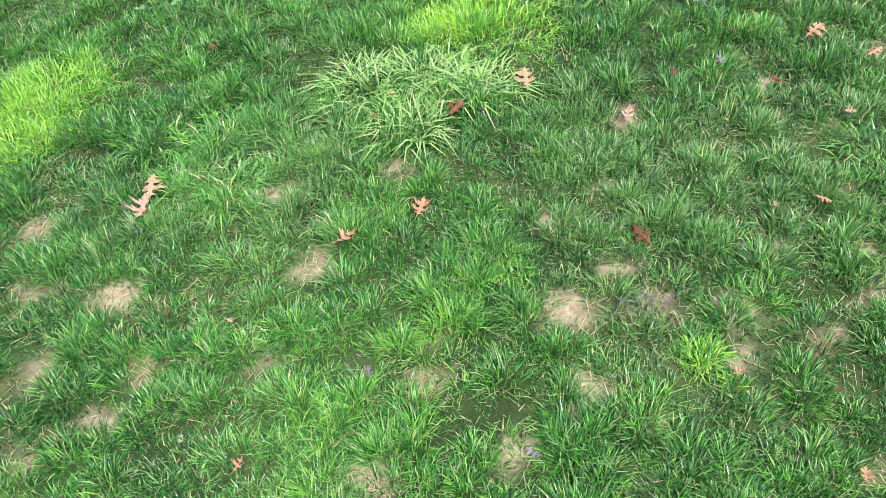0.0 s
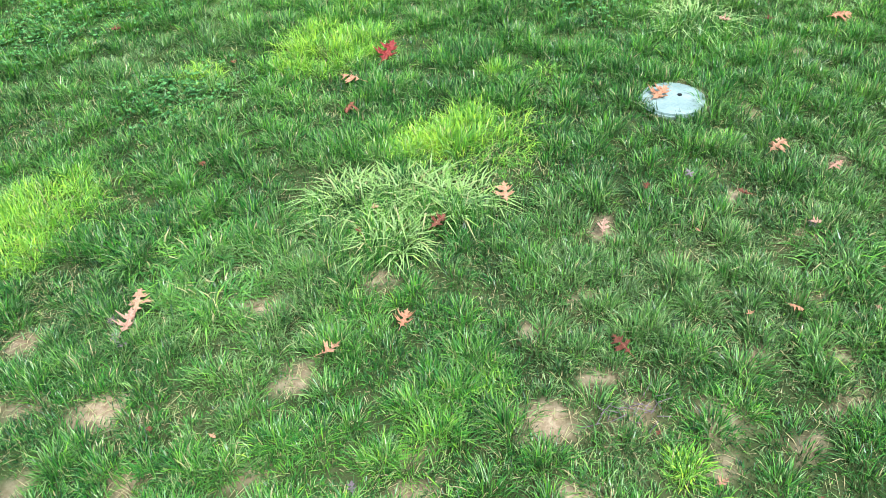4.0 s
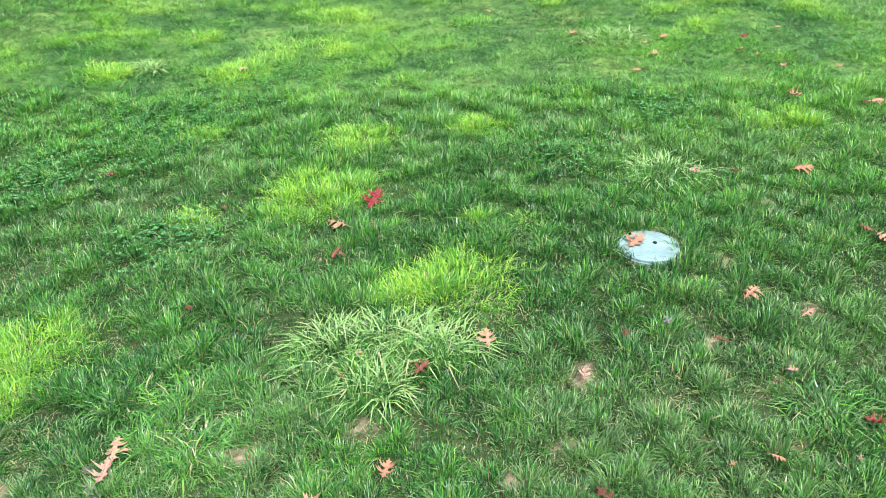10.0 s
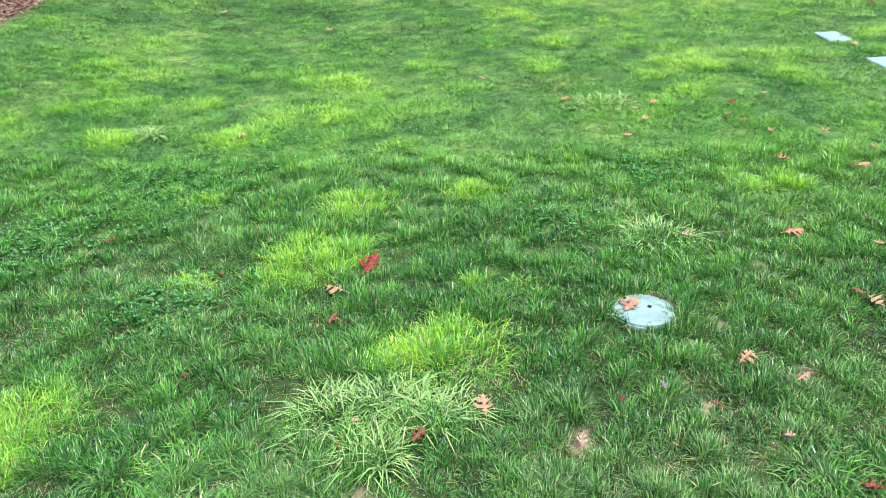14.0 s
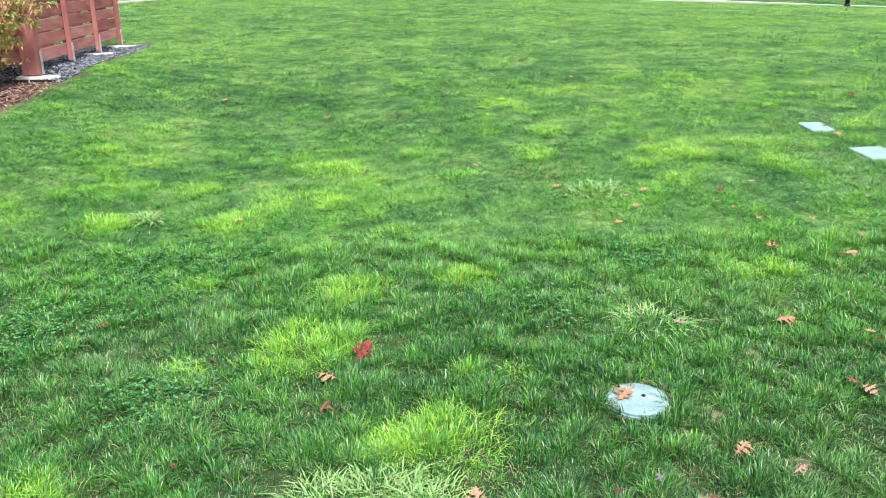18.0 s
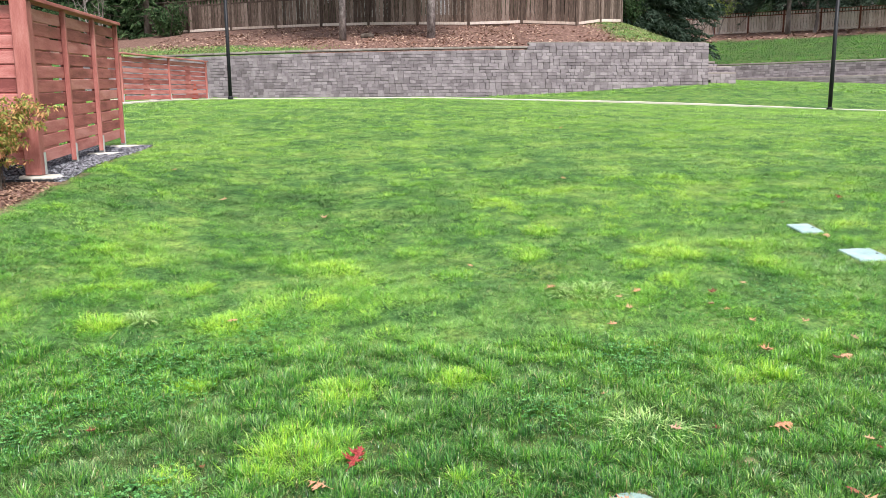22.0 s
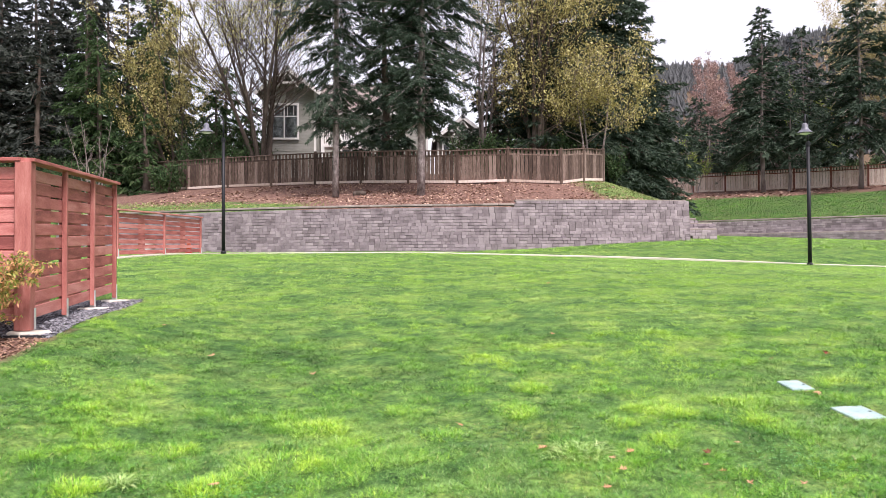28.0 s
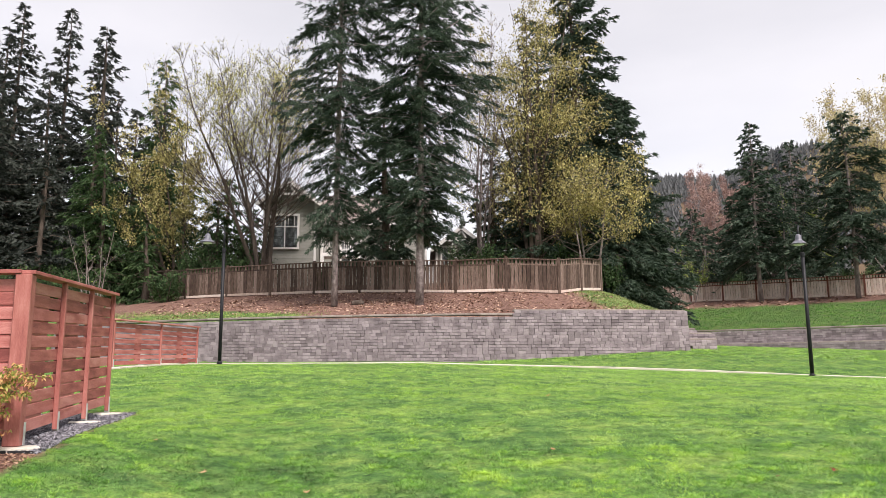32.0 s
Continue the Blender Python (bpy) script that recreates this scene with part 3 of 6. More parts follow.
zone[..., 2] = np.maximum(sstep(2.2, 4.2, GY), 0.30 * beside) * ((holes(GX, GY) > 0.5) | ((GX < BED_X) & (GY < 2)) | (GX < -6.8)) * (np.minimum(GY - wall_y(GX), side_x(GY) - GX) < 0) * ((GX < 9.6) | (GY < wall2_y(GX))) * (GY < 60) * 0.92
upper_lawn = (GX > 9.4) & (GY - wall2_y(GX) > 0.3) & (GY < 75) & ~mulch3
zone[..., 2] = np.maximum(zone[..., 2], (0.75 * (bank & grassy) + 0.35 * upper_lawn) * ~mulch)
zone[..., 3] = 1
nx, ny = len(gx), len(gy)
idx = np.arange(nx * ny).reshape(ny, nx)
quads = np.stack((idx[:-1, :-1], idx[:-1, 1:], idx[1:, 1:], idx[1:, :-1]), -1).reshape(-1, 4)
ground = thing("ground", "sloping lawn soil with bark mulch banks behind", "ground",
               mesh_of("ground", np.stack((GX, GY, GZ), -1), [quads], GROUND, True, ("zone", zone)), kind="structure")


def floor_at(x, y):
    return float(land_z(x, y))


# ---- grass, blade by blade ----
rng = np.random.default_rng(7)


def blades(x, y, h, width, lean, way, tone, pale, dry, levels=3, droop=0.35):
    """Tapered, bent blades: points, faces and tones. levels 2 gives one kite, 3 a bent strip."""
    n = len(x)
    z = land_z(x, y) - 0.004
    dx, dy = np.cos(way), np.sin(way)
    turn = way + np.pi / 2 + rng.normal(0, 0.5, n)
    sx, sy = np.cos(turn) * width / 2, np.sin(turn) * width / 2
    rows, faces = [], []
    steps = {1: (0.0, 0.0, 1.0), 2: (0.0, 0.35, 1.0), 3: (0.0, 0.55, 1.0)}[levels]
    for k, s in enumerate(steps):
        out = h * lean * (s * 0.4 + 0.6 * s * s)
        up = h * s * (1 - droop * lean * s)
        px, py, pz = x + dx * out, y + dy * out, z + up
        if k == 1 and levels == 1:
            continue
        if k == 2:
            rows.append(np.stack((px, py, pz), -1)[:, None])
        elif k == 0 and levels == 2:
            rows.append(np.stack((px, py, pz), -1)[:, None])
        else:
            w = (0.75, 1.0)[k]
            rows.append(np.stack((np.stack((px - sx * w, py - sy * w, pz), -1), np.stack((px + sx * w, py + sy * w, pz), -1)), 1))
    v = np.concatenate(rows, 1)
    per = v.shape[1]
    base = np.arange(n)[:, None] * per
    if levels == 3:
        faces = [base + np.array([[0, 1, 3, 2]]), base + np.array([[2, 3, 4]])]
    elif levels == 2:
        faces = [base + np.array([[0, 1, 2]]), base + np.array([[1, 3, 2]])]
    else:
        faces = [base + np.array([[0, 1, 2]])]
    col = np.repeat(np.stack((tone, pale, dry, np.ones(n)), -1)[:, None], per, 1)
    return v.reshape(-1, 3), faces, col.reshape(-1, 4)


def scatter(y0, y1, per_m2, spread, x_mid=0.0):
    """Points over the strip of lawn from y0 to y1, one to each small square, shaken about."""
    half, step = float(spread(y1)), per_m2 ** -0.5
    x, y = np.meshgrid(np.arange(-half, half, step), np.arange(y0, y1, step))
    x, y = (q.ravel() + rng.uniform(-0.62, 0.62, q.size) * step for q in (x, y))
    ok = np.abs(x) < spread(y)
    return x[ok] + x_mid, y[ok]


def field_tone(x, y):
    """How yellow and bright the grass is: patches of several sizes, a rise with distance, and the bright tufts in their
    places.
    """
    far = sstep(5, 12, y)
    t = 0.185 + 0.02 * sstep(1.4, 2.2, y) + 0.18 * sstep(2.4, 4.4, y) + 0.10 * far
    # the 14 cm noise also carries painted shade of gaps between clumps
    t = t + (0.24 + 0.32 * sstep(2.5, 5, y)) * (value_noise(x, y, 0.9, 11, 3) - 0.45) + (0.26 + 0.26 * sstep(3, 6, y)) * (value_noise(x, y, 0.14, 12, 2) - 0.5)
    t = t + sstep(2.5, 6, y) * 0.48 * (value_noise(x, y, 0.36, 15, 2) - 0.5)
    t = t + far * 0.20 * sstep(0.52, 0.68, value_noise(x * 0.8, y, 0.62, 14, 3))
    t = t - 0.13 * np.exp(-(((x + 1.6) / 2.6) ** 2 + ((y - 6.6) / 1.7) ** 2)) + 0.06 * sstep(7, 10, y) * (1 - sstep(15, 19, y)) * sstep(-2, 3, x)
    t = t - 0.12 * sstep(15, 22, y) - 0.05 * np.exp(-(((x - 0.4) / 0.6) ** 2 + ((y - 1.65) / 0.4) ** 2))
    for rows, k in ((BRIGHT, 0.36), (BRIGHT_MID, 0.31), (BRIGHT_FAR, 0.25)):
        for cx, cy, r in rows:
            near = np.hypot(x - cx, y - cy) < 3 * r
            d = np.hypot(x - cx, y - cy)[near] * (0.45 + 1.1 * value_noise(x[near], y[near], 0.35 * r + 0.03, 16, 2))
            t[near] = t[near] + k * np.exp(-((d / (0.95 * r)) ** 4))
    return t


def lawn_strip(name, y0, y1, tufts_m2, per_tuft, spread, height, width, levels, x_mid=0.0, base_r=0.018, fill=None):
    """Lawn made of rosettes: each has its own tone, height and set of arching blades."""
    cx, cy = scatter(y0, y1, tufts_m2, spread, x_mid)
    keep = holes(cx, cy)
    if fill:
        keep = keep * (np.abs(cx) > fill(np.maximum(cy, 0)) * (cy > 0.35))
    if y1 > 12:
        keep = keep * (path_gap(cx, cy) > PATH_HALF + 0.05) * (np.minimum(cy - wall_y(cx), side_x(cy) - cx) < 0) * ((cx < 10) | (cy < wall2_y(cx) - 0.75))
        keep = keep * ((np.abs(cx + 7.05) > 0.25) | (cy < 17.8) | (cy > 24.2))
    ok = rng.uniform(0, 1, len(cx)) < keep
    cx, cy = cx[ok], cy[ok]
    m = len(cx)
    near = y1 < 5
    lump = 0.062 if near else 0.15
    lush = np.clip(0.80 + (2.0 if near else 1.5) * (value_noise(cx, cy, lump, 21, 2) - 0.5) + rng.normal(0, 0.10, m), 0.28, 1.35)
    c_tone = field_tone(cx, cy) + rng.normal(0, 0.06 if near else 0.05, m)
    # pale patches, with sky sheen painted in
    c_pale_sheen = np.clip((0.6 if near else 0.9) * (value_noise(cx, cy, 0.45, 24, 2) - 0.52) + rng.normal(0.02, 0.08, m), 0, 0.6)
    count = np.maximum((per_tuft * (0.40 + 0.75 * lush) * rng.uniform(0.6, 1.4, m)).astype(int), 3)
    i = np.repeat(np.arange(m), count)
    n = len(i)
    a, q = rng.uniform(0, 6.283, n), np.sqrt(rng.uniform(0, 1, n))
    rr_ = base_r * (0.7 + 0.8 * lush[i]) * q
    x, y = cx[i] + rr_ * np.cos(a), cy[i] + rr_ * np.sin(a)
    bright = np.clip((c_tone[i] - 0.45) * 2, 0, 1)
    h = height * (0.22 + 1.0 * lush[i] + 0.25 * bright) * rng.uniform(0.45, 1.35, n)
    lean = np.clip((0.22 if near else 0.75) + 0.60 * q + rng.normal(0, 0.42, n), 0.03, 1.9)
    way = a + rng.normal(0, 0.7, n)
    if near:
        e = 0.025
        fx = value_noise(cx - e, cy, lump, 21, 2) - value_noise(cx + e, cy, lump, 21, 2)
        fy = value_noise(cx, cy - e, lump, 21, 2) - value_noise(cx, cy + e, lump, 21, 2)
        kx, ky = np.cos(way) + 2.6 * fx[i], np.sin(way) + 2.6 * fy[i]
        way = np.arctan2(ky, kx)
    # sparse short tufts get a darker tone: shade between clumps put into colour
    tone = np.clip(c_tone[i] + (0.16 if near else 0.26) * (lush[i] - 0.78) + rng.normal(0, 0.165 if near else (0.10 if y1 < 8.5 else 0.07), n), 0.0, 1)
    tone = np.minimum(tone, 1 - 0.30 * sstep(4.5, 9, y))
    # paler with distance and on odd blades: sky sheen and highlights as colour
    pale = np.clip(c_pale_sheen[i] + 0.06 * sstep(4, 7, y) + 0.34 * sstep(7, 11, y) * value_noise(x, y, 0.5, 31, 2) + rng.normal(0, 0.10, n) + (rng.uniform(0, 1, n) < (0.16 if near else 0.05)) * 0.50, 0, 1)
    dry = (rng.uniform(0, 1, n) < 0.03 + 0.09 * (lush[i] < 0.45)) * rng.uniform(0.4, 0.95, n) * (1 - 0.7 * sstep(4, 8, y))
    dry = np.maximum(dry, 0.07 * sstep(3.5, 9, y))
    v, f, c = blades(x, y, h, width * rng.uniform(0.65, 1.35, n), lean, way, tone, pale, dry, levels)
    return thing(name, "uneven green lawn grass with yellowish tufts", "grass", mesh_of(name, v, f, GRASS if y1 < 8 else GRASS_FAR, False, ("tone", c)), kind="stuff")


spread_near = lambda y: 0.18 + 0.58 * np.sqrt(np.asarray(y) ** 2 + 1.2)
lawn_strip("lawn_grass", 0.35, 1.75, 1150, 46, spread_near, 0.029, 0.0024, 3, -0.12, 0.016)
lawn_strip("lawn_grass", 1.75, 2.6, 950, 40, spread_near, 0.033, 0.0027, 3, -0.02)
lawn_strip("lawn_grass", 0.4, 3.9, 1100, 15, spread_near, 0.022, 0.0030, 1, 0.0, 0.022)
lawn_strip("lawn_grass", 2.6, 3.9, 800, 42, spread_near, 0.036, 0.0034, 2, 0.05)
lawn_strip("lawn_grass", 3.9, 5.6, 640, 32, spread_near, 0.033, 0.0042, 1, 0.1)
lawn_strip("lawn_grass", 5.6, 8.0, 380, 24, spread_near, 0.030, 0.0054, 1, 0.1, 0.025)
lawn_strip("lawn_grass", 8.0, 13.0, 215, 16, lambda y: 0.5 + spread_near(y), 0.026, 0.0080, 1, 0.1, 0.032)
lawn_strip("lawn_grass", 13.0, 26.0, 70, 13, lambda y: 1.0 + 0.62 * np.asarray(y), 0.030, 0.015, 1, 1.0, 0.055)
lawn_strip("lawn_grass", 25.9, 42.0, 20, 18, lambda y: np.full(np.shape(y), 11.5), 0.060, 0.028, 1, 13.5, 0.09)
lawn_strip("lawn_grass", -7.0, 8.0, 56, 14, lambda y: np.full(np.shape(y), 9.5), 0.046, 0.011, 1, 0.0, 0.065, spread_near)

# dead straw lying between the tufts
x, y = scatter(0.35, 2.6, 5000, spread_near, -0.05)
ok = rng.uniform(0, 1, len(x)) < 0.22 + 0.9 * (1 - holes(x, y)) + 0.25 * (value_noise(x, y, 0.12, 29) > 0.62)
x, y = x[ok], y[ok]
n = len(x)
v, f, c = blades(x, y, rng.uniform(0.012, 0.038, n), rng.uniform(0.0012, 0.0026, n), rng.uniform(1.6, 2.5, n), rng.uniform(0, 6.283, n),
                 rng.uniform(0.2, 0.5, n), rng.uniform(0, 0.5, n), np.clip(rng.normal(0.75, 0.3, n), 0, 1), 2, 0.39)
thing("dead_straw", "dead straw and clippings lying between the grass tufts", "grass", mesh_of("dead_straw", v, f, GRASS, False, ("tone", c)), kind="stuff")


def tuft(cx, cy, r, pale, tone, n, length, width, flat=0.45):
    """A tussock of long blades that spread from its middle."""
    a, q = rng.uniform(0, 6.283, n), r * np.sqrt(rng.uniform(0, 1, n)) * 0.75
    q = q * (0.55 + 0.9 * value_noise(3 * np.cos(a) + 7 * cx, 3 * np.sin(a) + 7 * cy, 1.3, 27, 2))
    x, y = cx + q * np.cos(a) * 1.25, cy + q * np.sin(a)
    ok = holes(x, y) > 0.3
    x, y, a, q = x[ok], y[ok], a[ok], q[ok]
    n = len(x)
    h = length * rng.uniform(0.55, 1.25, n)
    lean = np.clip(flat + 0.9 * q / r + rng.normal(0, 0.40, n), 0.1, 1.9)
    return blades(x, y, h, width * rng.uniform(0.7, 1.3, n), lean, a + rng.normal(0, 0.9, n),
                  np.clip(tone + rng.normal(0, 0.15, n), 0, 1), np.clip(pale + rng.normal(0, 0.14, n), 0, 1),
                  (rng.uniform(0, 1, n) < 0.04) * 0.7, 3, 0.45)


for rows, tone, dense, length, width in ((BRIGHT, 0.70, 4200, 0.062, 0.0030), (BRIGHT_MID, 0.58, 2200, 0.040, 0.0042)):
    for cx, cy, r in rows:
        v, f, c = tuft(cx, cy, r * 1.2, 0.05, tone if r > 0.06 else tone - 0.12, int(dense * r), min(length, 0.028 + 0.21 * r), width)
        thing("grass_tuft", "bright yellow-green tuft of longer lawn grass", "grass", mesh_of("grass_tuft", v, f, GRASS, False, ("tone", c)), group="tufts in the lawn", kind="stuff")
for places, name, label, pale, tone, width, length in ((COARSE, "coarse_grass_tuft", "pale grey-green tuft of coarse wide-bladed grass", 0.72, 0.60, 0.0048, 0.078),
                                               (COARSE_GREEN, "coarse_grass_tuft", "green tuft of coarse wide-bladed grass", 0.14, 0.34, 0.0048, 0.060)):
    for cx, cy, r in places:
        v, f, c = tuft(cx, cy, r * 1.25, pale, tone, int(2400 * r), length, width, 0.9)
        thing(name, label, "grass", mesh_of(name, v, f, GRASS, False, ("tone", c)), group="tufts in the lawn", kind="stuff")

# clover among the grass
x, y = [], []
for cx, cy, r, k in ((-1.35, 3.55, 0.42, 620), (-1.75, 3.05, 0.30, 380), (1.00, 3.62, 0.28, 360), (-0.95, 4.0, 0.30, 300), (2.2, 4.35, 0.30, 260), (-1.05, 2.55, 0.20, 220), (0.55, 3.15, 0.20, 160)):
    x.append(cx + rng.normal(0, r * 0.5, k))
    y.append(cy + rng.normal(0, r * 0.5, k))
x, y = np.concatenate(x), np.concatenate(y)
a0 = rng.uniform(0, 6.283, len(x))
z = land_z(x, y) + rng.uniform(0.022, 0.052, len(x))
size = rng.uniform(0.005, 0.009, len(x))
rows = []
for leaf in range(3):
    a = a0 + leaf * 2.094
    ca, sa = np.cos(a), np.sin(a)
    for c1, c2 in ((0.0, 0.0), (0.9, 0.75), (1.55, 0.0), (0.9, -0.75)):
        rows.append(np.stack((x + size * (c1 * ca - c2 * sa), y + size * (c1 * sa + c2 * ca), z + size * 0.35 * c1), -1))
v = np.stack(rows, 1).reshape(-1, 3)
f = np.arange(len(v)).reshape(-1, 4)
thing("clover", "patches of small bluish-green clover leaves in the lawn", "clover", mesh_of("clover", v, [f], CLOVER), kind="stuff")


# ---- path, bed and lids ----
def path_strip():
    g = Geo()
    d = np.gradient(PATH_LINE, axis=0)
    d /= np.linalg.norm(d, axis=1)[:, None]
    side = np.stack((d[:, 1], -d[:, 0]), -1)
    pts = []
    for (x, y), (sx, sy) in zip(PATH_LINE, side):
        z = floor_at(x, y) + 0.010
        row = []
        for k, dz in ((-PATH_HALF, -0.12), (-PATH_HALF, 0.0), (-PATH_HALF + 0.02, 0.012), (PATH_HALF - 0.02, 0.012), (PATH_HALF, 0.0), (PATH_HALF, -0.12)):
            row.append((x + sx * k, y + sy * k, z + dz))
        pts += row
    n = len(PATH_LINE)
    f = [(i * 6 + j, i * 6 + j + 1, i * 6 + 7 + j, i * 6 + 6 + j) for i in range(n - 1) for j in range(5)]
    return g.put(pts, f).mesh("path", CONCRETE)


thing("path", "narrow pale concrete footpath curving along the lawn's top", "path", path_strip(), kind="structure")

# valve box lids
def round_lid(x, y):
    z = floor_at(x, y)
    m = Matrix.Translation((x, y, z + 0.004)) @ Euler((0.06, -0.01, 0.0)).to_matrix().to_4x4()
    ob = thing("valve_box_lid", "round faded green plastic valve box lid sunk in the lawn", "utility cover", None, m)
    R = LID_R
    part("cover", Geo().tube([((0, 0, -0.03), R), ((0, 0, 0.004), R), ((0, 0, 0.008), R - 0.006), ((0, 0, 0.0085), R - 0.018), ((0, 0, 0.006), R - 0.020)], 40).mesh("cover", LID), ob)
    tread = Geo()
    for i in range(-9, 10):
        for j in range(-9, 10):
            if math.hypot(i, j) * 0.0115 < R - 0.026 and (i + j) % 2 == 0:
                tread.box((0.010, 0.004, 0.003), pose(i * 0.0115, j * 0.0115, 0.007, 0, 0, 45 if i % 2 else -45))
    part("tread", tread.mesh("tread", LID), ob)
    # solid discs on the cover, coloured as the holes' inner shade
    for px, py in ((-0.050, 0.080), (0.024, 0.012)):
        part("finger_hole", Geo().tube([((px, py, 0.004), 0.008), ((px, py, 0.0105), 0.008)], 14).mesh("finger_hole", HOLE_SHADE), ob, "dark finger hole")
    part("box_rim", Geo().tube([((0, 0, -0.06), R + 0.007), ((0, 0, -0.004), R + 0.007), ((0, 0, -0.004), R + 0.002), ((0, 0, -0.06), R + 0.003)], 40, False).mesh("box_rim", LID), ob)
    return ob


round_lid(*LID_AT)
for (x, y), a, b, turn in BOX_LIDS:
    m = Matrix.Translation((x, y, floor_at(x, y) - 0.004)) @ Euler((0.125, 0, 0)).to_matrix().to_4x4() @ pose(0, 0, 0, 0, 0, turn)
    ob = thing("valve_box_lid", "rectangular pale grey-green valve box lid in the lawn", "utility cover", None, m)
    part("cover", Geo().box((a, b, 0.03), None, 0.006).mesh("cover", LID_GREY), ob)
    part("box_rim", Geo().box((a + 0.024, b + 0.024, 0.05), pose(0, 0, -0.034), 0.004).mesh("box_rim", LID_GREY), ob)
    part("finger_hole", Geo().tube([((a * 0.36, 0, 0.01), 0.011), ((a * 0.36, 0, 0.0165), 0.011)], 12).mesh("finger_hole", HOLE_SHADE), ob, "dark finger hole")


def chips(name, label, category, material, x, y, size, flat, lift=0.0):
    """Loose angular pieces lying on the ground."""
    n = len(x)
    z = land_z(x, y) + lift
    a = rng.uniform(0, 6.283, n)
    s = size * rng.uniform(0.5, 1.5, n)
    e = rng.uniform(0.4, 1.0, n)
    tilt = rng.normal(0, 0.35, (n, 2))
    corners = []
    for k in range(4):
        w = a + k * 1.5708 + rng.normal(0, 0.25, n)
        rx, ry = np.cos(w) * s * (e if k % 2 else 1), np.sin(w) * s * (e if k % 2 else 1)
        corners.append(np.stack((x + rx, y + ry, z + s * flat * 0.5 + rx * tilt[:, 0] + ry * tilt[:, 1]), -1))
    top = np.stack((x, y, z + s * flat * 1.5), -1)
    v = np.stack(corners + [top], 1).reshape(-1, 3)
    b = np.arange(n)[:, None] * 5
    f = [np.concatenate([b + np.array([[k, (k + 1) % 4, 4]]) for k in range(4)])]
    return thing(name, label, category, mesh_of(name, v, f, material), kind="stuff")


n = 19000
y = rng.uniform(GRAVEL_Y0, GRAVEL_Y1, n)
x = bed_edge(y) + 0.02 - 2.0 * rng.uniform(0, 1, n) ** 1.4
chips("gravel_bed", "dark grey crushed gravel bed under the red fence", "gravel", GRAVEL, x, y, 0.0155, 0.6, 0.004)
n = 9000
x, y = rng.uniform(-5.4, BED_X + 0.03, n), rng.uniform(4.6, GRAVEL_Y0 - 0.03, n)
chips("bark_mulch", "brown bark mulch in the planting bed", "mulch", BARK_CHIP, x, y, 0.014, 0.3, 0.004)
n = 15000
x, y = rng.uniform(-13, 9.0, n), rng.uniform(29.2, 41, n)
ok = (y > wall_y(x) + 0.5) & (value_noise(x, y, 1.5, 31, 2) + rng.uniform(-0.25, 0.25, n) > 0.42)
ok &= ~((x < -4) & (y < wall_y(x) + 2.2) & (value_noise(x, y, 1.5, 32) > 0.35))
chips("leaf_litter", "dry tan and rust leaf litter on the mulched bank", "leaf litter", DRY_LEAF, x[ok], y[ok], 0.05, 0.25, 0.01)
n = 2500
x, y = rng.uniform(14, 36, n), rng.uniform(50, 66, n)
ok = (y > wall2_y(x) + 13.5)
chips("leaf_litter", "dry tan leaf litter under the trees by the pale fence", "leaf litter", DRY_LEAF, x[ok], y[ok], 0.11, 0.2, 0.01)
edge = Geo()
for k in range(14):
    xx = -5.4 + k * 0.15
    edge.box((0.155, 0.012, 0.07), pose(xx, GRAVEL_Y0, floor_at(xx, GRAVEL_Y0) - 0.012))
thing("bed_edging", "thin black plastic edging between gravel and mulch", "garden edging", edge.mesh("bed_edging", EDGING))

# grass on the bank above the wall and beyond the far wall
def bank_grass(name, label, x, y, h, w, tone=0.20, dull=0.04):
    n = len(x)
    v, f, c = blades(x, y, h * rng.uniform(0.6, 1.4, n), w * rng.uniform(0.7, 1.3, n), np.clip(rng.normal(0.6, 0.3, n), 0.1, 1.4),
                     rng.uniform(0, 6.283, n), np.clip(tone + 0.4 * (value_noise(x, y, 0.9, 41, 2) - 0.4) + rng.normal(0, 0.08, n), 0, 1),
                     np.clip(rng.normal(0.04, 0.04, n), 0, 0.3), np.clip(dull + rng.normal(0, 0.03, n), 0, 1), 2)
    thing(name, label, "grass", mesh_of(name, v, f, GRASS_FAR, False, ("tone", c)), kind="stuff")


n = 36000
x, y = rng.uniform(-16, 9.8, n), rng.uniform(29.2, 38, n)
bk = np.minimum(y - wall_y(x), side_x(y) - x)
keep = np.where(x < -2, (1 - sstep(0.8 + 0.25 * np.clip(-7 - x, 0, 6), 2.8 + 0.4 * np.clip(-7 - x, 0, 6), bk)) * sstep(-2.5, -6, x) * (value_noise(x, y, 1.2, 33) > 0.32), sstep(6.6, 8.6, x))
ok = (bk > 0.35) & (rng.uniform(0, 1, n) < keep)
bank_grass("bank_grass", "short green grass on the bank above the block wall", x[ok], y[ok], 0.07, 0.03, 0.27, 0.36)
n = 85000
x, y = rng.uniform(9, 40, n), rng.uniform(30, 56, n)
bk = y - wall2_y(x)
ok = (bk > 0.3) & (bk < 15) & (rng.uniform(0, 1, n) < sstep(15, 12, bk)) & (x > side_x(y) + 0.2)
bank_grass("bank_grass", "deep green grass above the far block wall", x[ok], y[ok], 0.07, 0.035)


